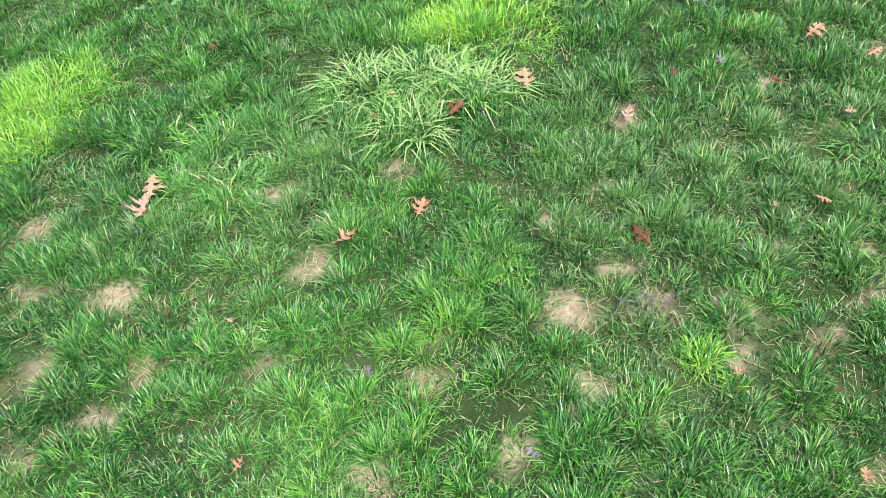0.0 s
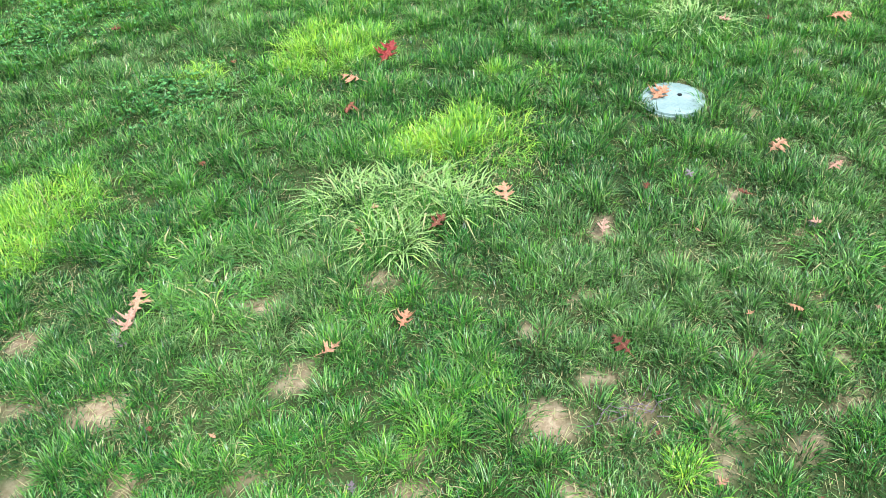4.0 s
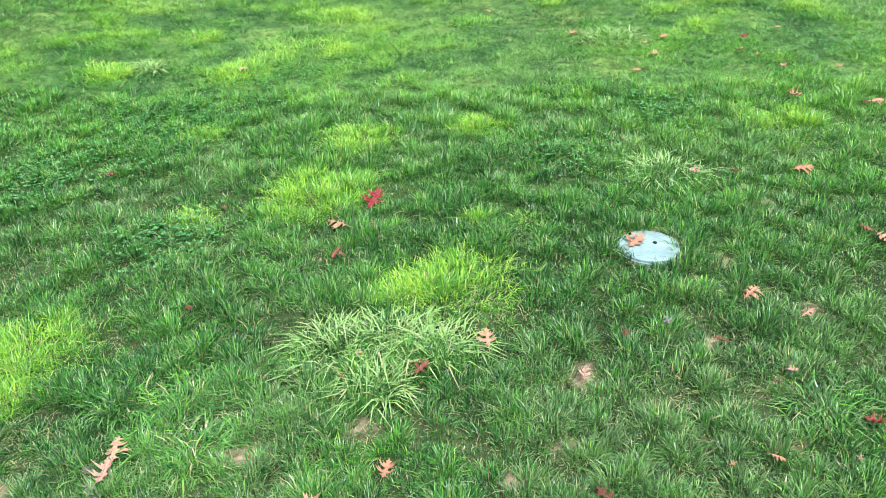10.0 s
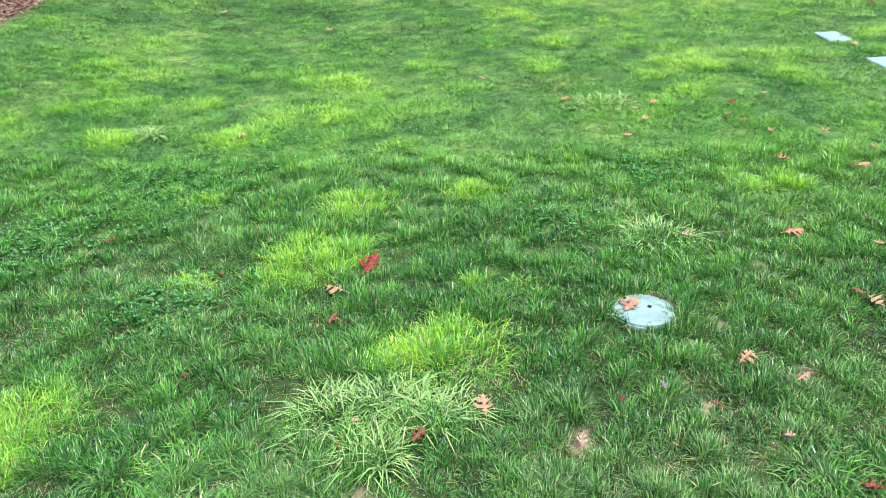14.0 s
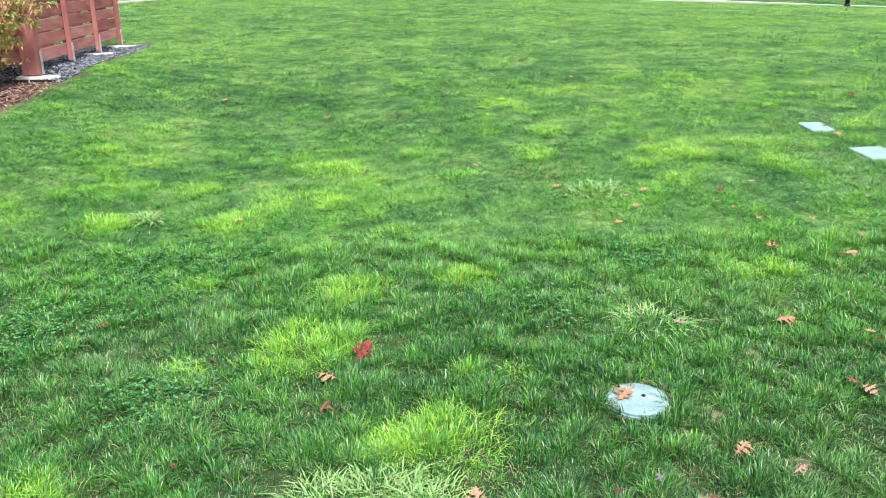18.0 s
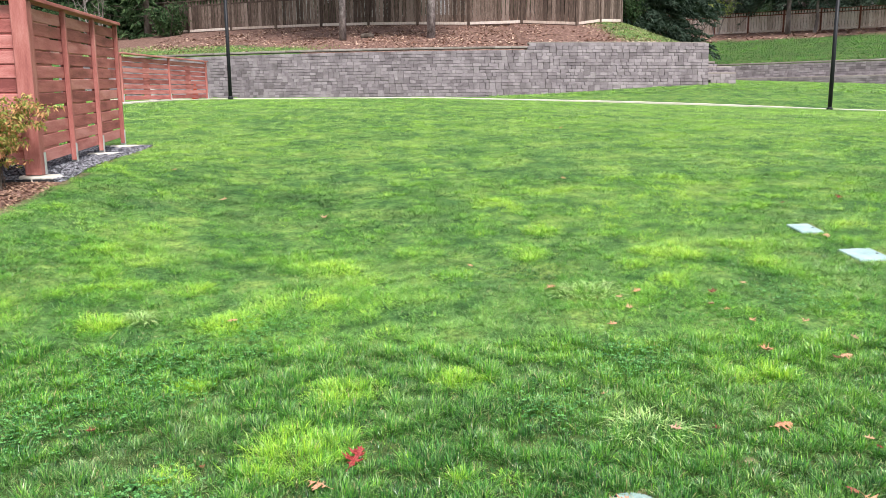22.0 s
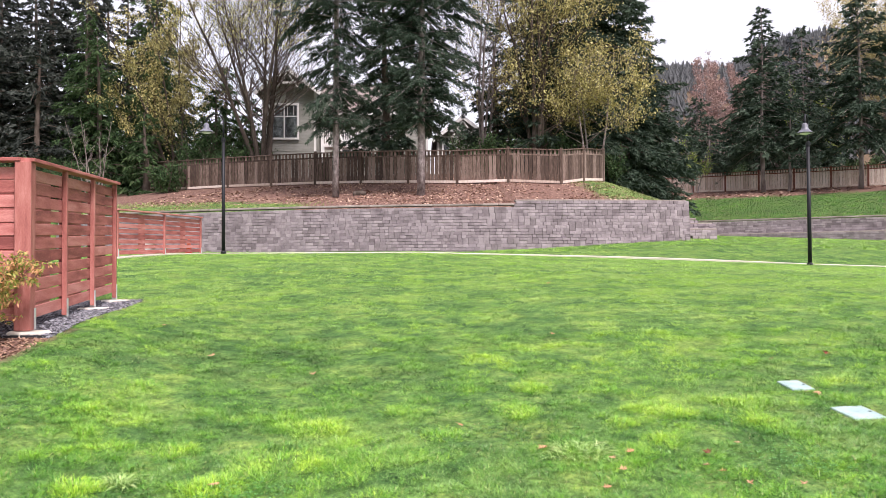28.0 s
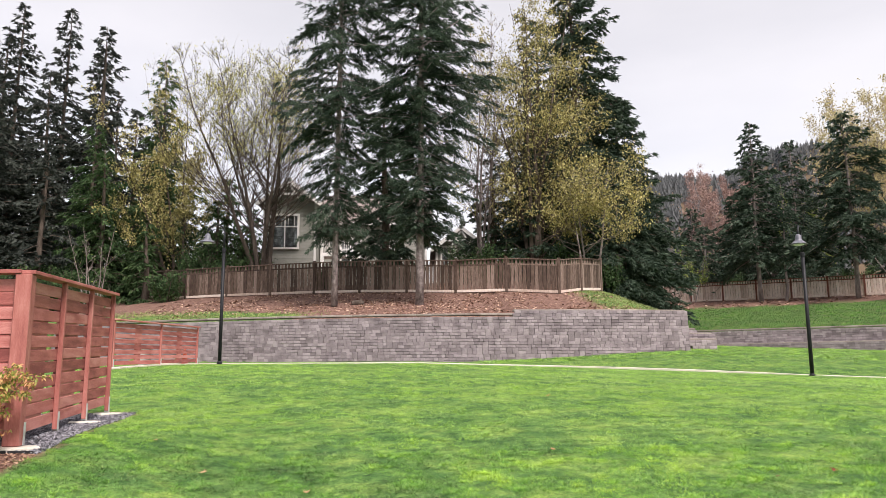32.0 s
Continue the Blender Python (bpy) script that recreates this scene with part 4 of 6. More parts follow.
# ---- fallen oak leaves ----
def leaf_mesh(kind, seed, curl):
    """A deeply lobed oak leaf of length 1 along y, with pointed teeth, cupped and twisted. Each outline point: x, y, and its foot on the midrib."""
    r = random.Random(seed)
    half = [(0.012, 0.0, 0.0), (0.045, 0.10, 0.08), (0.20, 0.20, 0.13), (0.06, 0.20, 0.18), (0.05, 0.28, 0.25), (0.24, 0.34, 0.31), (0.42, 0.43, 0.34), (0.27, 0.45, 0.37), (0.33, 0.55, 0.40),
            (0.15, 0.46, 0.43), (0.06, 0.48, 0.48), (0.05, 0.56, 0.54), (0.19, 0.63, 0.60), (0.34, 0.74, 0.64), (0.17, 0.72, 0.68), (0.18, 0.82, 0.72), (0.07, 0.74, 0.75), (0.06, 0.82, 0.82), (0.13, 0.92, 0.88), (0.035, 0.91, 0.93), (0.008, 1.0, 1.0)]
    wide = (0.92, 1.12, 0.8)[seed % 3] if kind == 0 else 1.25
    sides = []
    for sg in (-1, 1):
        ln = [r.uniform(0.82, 1.18) for _ in range(4)]
        row = []
        for x, y, m in half:
            k = ln[min(int(m * 4), 3)]
            row.append((sg * x * wide * (k if x > 0.1 else 1.0), y + (k - 1) * 0.2 * (x > 0.1) + r.uniform(-0.008, 0.008), m))
        sides.append(row)

    def bent(x, y):
        z = curl * (x * x * 1.9 + 0.55 * (y - 0.45) ** 2) + 0.06 * math.sin(8 * y + seed) * abs(x) + 0.35 * curl * x * (y - 0.5) + 0.05 * math.sin(15 * x + 3 * seed)
        return (x, y - 0.45, z)

    pts, f = [], []
    n = len(half)
    for i in range(n):
        l, q = sides[0][i], sides[1][i]
        m = l[2]
        for x, y in ((l[0], l[1]), (l[0] * 0.5, (l[1] + m) / 2), (0.0, m), (q[0] * 0.5, (q[1] + m) / 2), (q[0], q[1])):
            pts.append(bent(x, y))
    k = len(pts)
    pts += [(p[0], p[1], p[2] - 0.010) for p in pts]
    for i in range(n - 1):
        for j in range(4):
            a = i * 5 + j
            f += [(a, a + 1, a + 6, a + 5), (k + a, k + a + 5, k + a + 6, k + a + 1)]
    return pts, f, k


LEAVES = {}
for kind in (0, 1):
    for seed, curl in ((1, 0.35), (2, 0.9), (3, -0.5)):
        pts, f, k = leaf_mesh(kind, seed + 5 * kind, curl)
        base, tip = pts[2], pts[k - 3]
        for mname, mt in (("tan", LEAF_TAN), ("red", LEAF_RED), ("brown", LEAF_BROWN), ("pale", LEAF_PALE), ("grey", LEAF_GREY)):
            LEAVES[kind, seed, mname] = (Geo().put(pts, f).mesh("oak_leaf", mt),
                                         Geo().tube([((0, -0.72, base[2] + 0.02), 0.010), ((0, -0.45, base[2]), 0.012), ((0, pts[42][1], pts[42][2] + 0.004), 0.010), ((0, 0.5, tip[2] + 0.003), 0.004)], 5).mesh("leaf_stalk", mt))
LEAF_LABEL = {"tan": "dry tan lobed oak leaf lying on the grass", "red": "wine-red curled oak leaf lying on the grass",
              "brown": "dark reddish-brown curled oak leaf in the grass", "pale": "bleached pinkish oak leaf on bare soil", "grey": "rotting grey-brown oak leaf in the grass"}
r = random.Random(3)


def put_leaf(x, y, size, colour, turn, tilt=None, lift=0.033):
    kind = r.choice((0, 0, 1))
    seed = r.choice((1, 2, 3))
    a, b = LEAVES[kind, seed, colour]
    m = Matrix.Translation((x, y, floor_at(x, y) + lift)) @ Euler((math.atan(0.125), 0, 0)).to_matrix().to_4x4()
    m = m @ pose(0, 0, 0, 0, 0, turn) @ pose(0, 0, 0, r.uniform(-14, 16) if tilt is None else tilt, r.uniform(-14, 14) if tilt is None else 0, 0)
    ob = thing("oak_leaf", LEAF_LABEL[colour], "leaf", a, m, "fallen oak leaves")
    ob.scale = (size, size, size)
    part("leaf_stalk", b, ob)


for x, y, s, c, turn in [(-0.88, 1.55, 0.087, "tan", 6), (-0.88, 1.47, 0.076, "pale", -6), (-0.34, 1.37, 0.066, "tan", -45), (-0.16, 1.46, 0.058, "tan", -15),
                         (0.38, 1.37, 0.067, "brown", 34), (0.83, 1.48, 0.038, "tan", -118), (-0.08, 1.83, 0.060, "brown", -42), (0.12, 1.95, 0.076, "tan", 3),
                         (0.98, 2.15, 0.074, "tan", -53), (0.39, 1.79, 0.057, "pale", -13), (0.53, 1.00, 0.036, "tan", -58), (-0.49, 0.79, 0.037, "tan", -30),
                         (0.72, 0.78, 0.033, "tan", -14), (0.54, 1.96, 0.031, "brown", -25), (0.82, 1.92, 0.042, "brown", 69), (0.68, 2.02, 0.042, "grey", 12),
                         (1.12, 2.04, 0.052, "pale", -62), (-0.85, 2.14, 0.026, "brown", -52)]:
    put_leaf(x, y, s, c, turn)
for x, y, s, c, turn in [(-0.31, 1.80, 0.022, "brown", -119), (-0.27, 1.90, 0.023, "tan", -64), (-0.58, 1.13, 0.018, "tan", -112), (-0.73, 1.15, 0.020, "brown", 20),
                         (0.71, 1.46, 0.025, "tan", -72), (0.65, 1.77, 0.016, "tan", -132), (0.98, 1.79, 0.036, "pale", -81), (0.42, 1.12, 0.020, "brown", -30),
                         (0.72, 0.96, 0.017, "brown", -56), (-0.29, 2.79, 0.116, "red", -22), (-0.41, 2.63, 0.101, "tan", 55), (-0.40, 2.44, 0.059, "brown", 152),
                         (1.01, 2.95, 0.050, "pale", -122), (1.18, 2.94, 0.051, "brown", -85), (1.46, 2.96, 0.101, "tan", -70), (1.69, 3.68, 0.073, "tan", -88),
                         (1.99, 3.57, 0.050, "brown", -50), (0.78, 3.26, 0.029, "tan", -94)]:
    put_leaf(x, y, s, c, turn)
for x, y, s, c, turn in [(1.12, 1.59, 0.051, "red", -120), (1.51, 2.51, 0.050, "brown", -115), (-1.43, 3.05, 0.041, "brown", -70), (1.03, 1.47, 0.023, "pale", -126),
                         (-0.90, 6.46, 0.069, "tan", -23), (-1.13, 4.24, 0.059, "tan", -84), (0.75, 4.65, 0.069, "tan", -62), (1.13, 4.46, 0.044, "tan", -138),
                         (1.26, 4.55, 0.055, "tan", -66), (1.15, 4.29, 0.050, "tan", -81), (1.00, 4.05, 0.052, "tan", -70), (1.71, 4.50, 0.069, "brown", 162),
                         (1.96, 4.66, 0.069, "tan", 165), (1.63, 4.31, 0.044, "pale", -140), (1.69, 4.22, 0.044, "tan", -116), (1.77, 4.05, 0.059, "tan", -168),
                         (2.05, 4.02, 0.061, "tan", -49), (2.05, 3.59, 0.073, "tan", -76)]:
    put_leaf(x, y, s, c, turn)
for x, y, s, c, turn in [(2.20, 3.80, 0.042, "pale", -140), (2.96, 5.63, 0.062, "tan", -78), (1.54, 2.44, 0.065, "tan", -149), (-2.65, 8.03, 0.049, "tan", -49),
                         (-1.90, 7.06, 0.069, "tan", -105), (3.65, 6.83, 0.069, "brown", 160), (3.07, 6.64, 0.044, "brown", -146), (0.27, 5.12, 0.044, "tan", -119),
                         (1.75, 2.84, 0.041, "tan", -125), (1.76, 2.78, 0.031, "red", -160), (-0.88, 2.76, 0.027, "brown", -141), (1.93, 11.56, 0.069, "tan", -29),
                         (1.35, 7.81, 0.059, "tan", -61), (3.63, 6.77, 0.069, "red", 160)]:
    put_leaf(x, y, s, c, turn)
put_leaf(0.675, 2.470, 0.095, "tan", -40, 0, 0.022)
for x, y, s, turn in ((-0.91, 1.44, 0.055, 20), (-0.93, 1.50, 0.045, 80), (-0.88, 1.42, 0.040, 140), (0.10, 0.83, 0.035, 60), (-0.25, 1.01, 0.030, 10), (0.98, 1.80, 0.032, 120)):
    put_leaf(x, y, s, "grey", turn, None, 0.016)
twigs = Geo()
for k in range(26):
    x, y = 0.37 + r.gauss(0, 0.035), 1.20 + r.gauss(0, 0.025)
    a, q = r.uniform(0, 6.28), r.uniform(0.02, 0.05)
    z = floor_at(x, y) + r.uniform(0.004, 0.02)
    twigs.tube([((x, y, z), 0.0014), ((x + q * math.cos(a), y + q * math.sin(a), z + r.uniform(0, 0.012)), 0.0008)], 4)
thing("dead_grass_stems", "small heap of dead grey grass stems", "debris", twigs.mesh("dead_grass_stems", LEAF_GREY), kind="stuff")


# ---- red horizontal-board fences ----
def red_fence(name, label, a, b, height, bays, rows, corner=False, proud=-1, back_gap=True, foot=True, first=0, fill=0.86, clear=0.10, backing=(0.66, 0.345)):
    """Boards between posts from a to b (x, y, z of the foot); proud: the side on which the posts show."""
    a, b = Vector(a), Vector(b)
    d = b - a
    flat = Vector((d.x, d.y, 0))
    L = flat.length
    rise = d.z / L
    m = Matrix.Translation(a) @ pose(0, 0, 0, 0, 0, math.degrees(math.atan2(d.y, d.x)))
    ob = thing(name, label, "fence", None, m)
    shear = Matrix.Identity(4)
    shear[2][0] = rise
    step = L / bays
    pitch = (height - clear - 0.05) / rows
    posts = Geo().box((0.052, 0.050, height - 0.02), None, 0.005).mesh("post", RED_POST)
    for k in range(first, bays + 1):
        big = corner and k == 0
        z = rise * k * step
        if big:
            part("post", Geo().box((0.14, 0.14, height - 0.03), None, 0.006).mesh("post", RED_POST), ob, "", pose(0, proud * 0.01, z + height / 2))
        else:
            part("post", posts, ob, "", pose(k * step, proud * 0.042, z + height / 2 + 0.03))
        if foot:
            part("bracket", Geo().box((0.05, 0.006, 0.20), None, 0.001).box((0.006, 0.05, 0.20), pose(0.046, 0.045, 0), 0.001).mesh("bracket", ZINC), ob, "galvanised post bracket",
                 pose(k * step + (0.05 if big else 0.0), proud * (0.085 if big else 0.071), z + 0.12))
            part("footing", Geo().tube([((0, 0, -0.14), 0.20), ((0, 0, -0.010), 0.195), ((0, 0, 0.006), 0.18)], 7).mesh("footing", CONCRETE), ob, "pale concrete footing", pose(k * step, proud * 0.05, z + 0.005, 0, 0, r.uniform(-12, 12)) @ Matrix.Diagonal((0.85, 1.0, 1, 1)))
    board = Geo().box((step, 0.022, pitch * fill), shear, 0.003).mesh("board", RED_WOOD)
    back = Geo().box((step * backing[0], 0.030, pitch * 0.5), shear, 0.003).mesh("board", RED_WOOD)
    for k in range(bays):
        for j in range(rows):
            z = clear + pitch * (j + 0.5) + rise * step * (k + 0.5)
            part("board", board, ob, "", pose((k + 0.5) * step, proud * 0.005, z + r.uniform(-0.006, 0.006), r.uniform(-0.8, 0.8)))
            if j and back_gap:
                part("board", back, ob, "", pose((k + backing[1]) * step, -proud * 0.008, z - pitch / 2))
    part("cap_rail", Geo().box((L + 0.12, 0.15, 0.035), shear, 0.004).mesh("cap_rail", RED_WOOD), ob, "", pose(L / 2, proud * 0.03, rise * L / 2 + height + 0.005))
    return ob


P1, P4 = (-3.64, 7.15, 1.17), (-4.17, 10.5, 1.32)
red_fence("privacy_fence", "red-stained horizontal board fence on concrete footings", P1, P4, 1.58, 3, 11, True)
red_fence("privacy_fence", "red-stained horizontal board fence meeting the corner post", (-3.70, 7.17, 1.17), (-6.4, 7.17, 1.17), 1.58, 2, 11, False, 1, True, True, 1)
red_fence("low_red_fence", "low red-stained horizontal board fence beside the footpath", (-7.22, 18.47, floor_at(-7.22, 18.47)), (-6.83, 24.0, 2.17), 1.15, 2, 8, False, -1, True, True, 0, 0.77, 0.07, (0.12, 0.52))


strip = Geo()
for k in range(16):
    yy = 17.9 + k * 0.4
    slope = math.degrees(math.atan((floor_at(-7.1, yy + 0.2) - floor_at(-7.1, yy - 0.2)) / 0.4))
    strip.box((0.34, 0.398, 0.16), pose(-7.20 + 0.42 * (yy - 18) / 6, yy, floor_at(-7.1, yy) - 0.05, slope), 0.004)
thing("mow_strip", "narrow pale concrete strip under the low fence", "kerb", strip.mesh("mow_strip", CONCRETE))


# ---- lamps ----
def lamp(x, y, z, toward, k):
    m = pose(x, y, z, 0, 0, toward) @ Matrix.Diagonal((k, k, k, 1))
    ob = thing("street_lamp", "black post lamp with curved arm and bell shade", "street lamp", None, m, "lamps along the path")
    part("post", Geo().tube([((0, 0, -0.3), 0.055), ((0, 0, 3.40), 0.046)], 14).mesh("post", BLACK_METAL, True), ob)
    part("base_collar", Geo().tube([((0, 0, -0.05), 0.085), ((0, 0, 0.10), 0.080), ((0, 0, 0.13), 0.058)], 14).mesh("base_collar", BLACK_METAL), ob)
    part("collar", Geo().tube([((0, 0, 3.36), 0.062), ((0, 0, 3.46), 0.062), ((0, 0, 3.48), 0.035)], 14).mesh("collar", BLACK_METAL), ob)
    arc = [((0, 0, 3.46), 0.026), ((0, 0, 3.95), 0.024)]
    for a in range(0, 181, 15):
        arc.append(((0.25 - 0.25 * math.cos(radians(a)), 0, 3.95 + 0.24 * math.sin(radians(a))), 0.023))
    arc.append(((0.50, 0, 3.88), 0.023))
    part("arm", Geo().tube(arc, 8).mesh("arm", BLACK_METAL, True), ob)
    shade = part("shade", Geo().tube([((0.5, 0, 3.92), 0.04), ((0.5, 0, 3.88), 0.075), ((0.5, 0, 3.80), 0.08), ((0.5, 0, 3.75), 0.10), ((0.5, 0, 3.66), 0.20), ((0.5, 0, 3.645), 0.24), ((0.5, 0, 3.64), 0.22), ((0.5, 0, 3.72), 0.10)], 20).mesh("shade", SHADE_METAL, True), ob, "grey metal bell shade")
    part("glass_lens", Geo().tube([((0.5, 0, 3.66), 0.15), ((0.5, 0, 3.62), 0.12), ((0.5, 0, 3.60), 0.05)], 14).mesh("glass_lens", WHITE_PLASTIC, True), shade, "frosted lens")
    return ob


lamp(-5.71, 22.5, 2.13, 180, 0.98)
lamp(10.53, 20.6, 1.68, 235, 0.98)

# ---- cone and bucket behind the low fence ----
cone = thing("traffic_cone", "orange plastic traffic cone behind the low fence", "traffic cone", None, pose(-7.09, 23.8, floor_at(-7.09, 23.8)) @ Matrix.Diagonal((0.72, 0.72, 0.72, 1)))
part("cone_body", Geo().tube([((0, 0, 0.03), 0.15), ((0, 0, 0.70), 0.03), ((0, 0, 0.71), 0.02)], 16).mesh("cone_body", ORANGE, True), cone)
part("base", Geo().box((0.36, 0.36, 0.035), pose(0, 0, 0.018), 0.006).mesh("base", ORANGE), cone)
part("reflective_band", Geo().tube([((0, 0, 0.40), 0.083), ((0, 0, 0.52), 0.062)], 16, False).mesh("reflective_band", WHITE_PLASTIC), cone, "white reflective band")
pail = thing("bucket", "white plastic bucket behind the low fence", "bucket", None, pose(-7.42, 21.3, floor_at(-7.42, 21.3)))
part("pail", Geo().tube([((0, 0, 0), 0.15), ((0, 0, 0.42), 0.17), ((0, 0, 0.44), 0.18), ((0, 0, 0.44), 0.165), ((0, 0, 0.05), 0.14)], 18).mesh("pail", WHITE_PLASTIC), pail)
part("lid", Geo().tube([((0, 0, 0.44), 0.185), ((0, 0, 0.47), 0.185), ((0, 0, 0.475), 0.17)], 18).mesh("lid", WHITE_PLASTIC), pail)


# ---- picket fences ----
def picket_fence(name, label, corners, height, bay, wood, post_wood, rail_wood, per_bay):
    """Upright boards with a narrow band of short boards under the cap, between posts, over the lie of the land."""
    ob = thing(name, label, "fence")
    for (ax, ay), (bx, by) in zip(corners, corners[1:]):
        L = math.hypot(bx - ax, by - ay)
        k = max(1, round(L / bay))
        turn = math.degrees(math.atan2(by - ay, bx - ax))
        step = L / k
        gap = step / per_bay
        long_board = Geo().box((gap * 0.88, 0.02, height * 0.74), None, 0.003).mesh("picket", wood)
        short_board = Geo().box((gap * 0.58, 0.02, height * 0.13), None, 0.002).mesh("picket", wood)
        post = Geo().box((0.12, 0.12, height + 0.30), None, 0.006).mesh("post", post_wood)
        for i in range(k + 1):
            x, y = ax + (bx - ax) * i / k, ay + (by - ay) * i / k
            z = floor_at(x, y)
            if i or (ax, ay) == corners[0]:
                part("post", post, ob, "", pose(x, y, z + height / 2 - 0.06, 0, 0, turn))
            if i == k:
                break
            x2, y2 = ax + (bx - ax) * (i + 1) / k, ay + (by - ay) * (i + 1) / k
            z2 = floor_at(x2, y2)
            sh = Matrix.Identity(4)
            sh[2][0] = (z2 - z) / step
            for zz, hh, tt, mt, nm in ((0.10, 0.12, 0.04, rail_wood, "bottom_rail"), (height * 0.84, 0.07, 0.04, post_wood, "middle_rail"), (height, 0.04, 0.14, post_wood, "cap_rail")):
                part(nm, Geo().box((step - 0.1 if nm != "cap_rail" else step + 0.02, tt, hh), sh, 0.003).mesh(nm, mt), ob, "", pose((x + x2) / 2, (y + y2) / 2, (z + z2) / 2 + zz, 0, 0, turn))
            for j in range(per_bay):
                t = (j + 0.5) / per_bay
                px, py, pz = x + (x2 - x) * t, y + (y2 - y) * t, z + (z2 - z) * t
                part("picket", long_board, ob, "", pose(px, py, pz + 0.13 + height * 0.37 + r.uniform(-0.01, 0.005), r.uniform(-0.6, 0.6), r.uniform(-0.8, 0.8), turn + r.uniform(-2, 2)))
                part("picket", short_board, ob, "", pose(px, py, pz + height * 0.92, 0, 0, turn))
    return ob


picket_fence("picket_fence", "weathered brown board fence on top of the bank", [(-17.5, 47.5), (-12.7, 42.3), (-7.7, 40.0), (-0.6, 37.7), (6.5, 35.4), (9.2, 38.6)], 1.60, 2.42, BROWN_WOOD, BROWN_WOOD, PALE_WOOD, 13)
picket_fence("picket_fence", "pale weathered board fence with dark red posts", [(17.8, 70.0), (18.95, 60.0), (28.6, 53.0), (40.0, 45.5)], 1.42, 2.4, PALE_WOOD, DARK_RED_POST, PALE_WOOD, 13)


# ---- trees ----
def needles(p, d, length, width, sag, g, kite=True):
    """Thin drooping sprays: p start, d direction (unit), one bent kite or one sliver each."""
    n = len(p)
    side = np.cross(d, g.normal(0, 1, (n, 3)))
    side /= np.linalg.norm(side, axis=1)[:, None] + 1e-9
    mid = p + d * (length * 0.45)[:, None]
    tip = p + d * length[:, None]
    mid[:, 2] -= sag * length * 0.2
    tip[:, 2] -= sag * length * 0.7
    w = (width / 2)[:, None]
    if not kite:
        v = np.stack((p - side * w * 0.8, p + side * w * 0.8, tip), 1).reshape(-1, 3)
        return v, np.arange(3 * n).reshape(-1, 3)
    v = np.stack((p, mid - side * w, mid + side * w, tip), 1).reshape(-1, 3)
    b = np.arange(n)[:, None] * 4
    return v, np.concatenate((b + np.array([[0, 1, 2]]), b + np.array([[1, 3, 2]])))


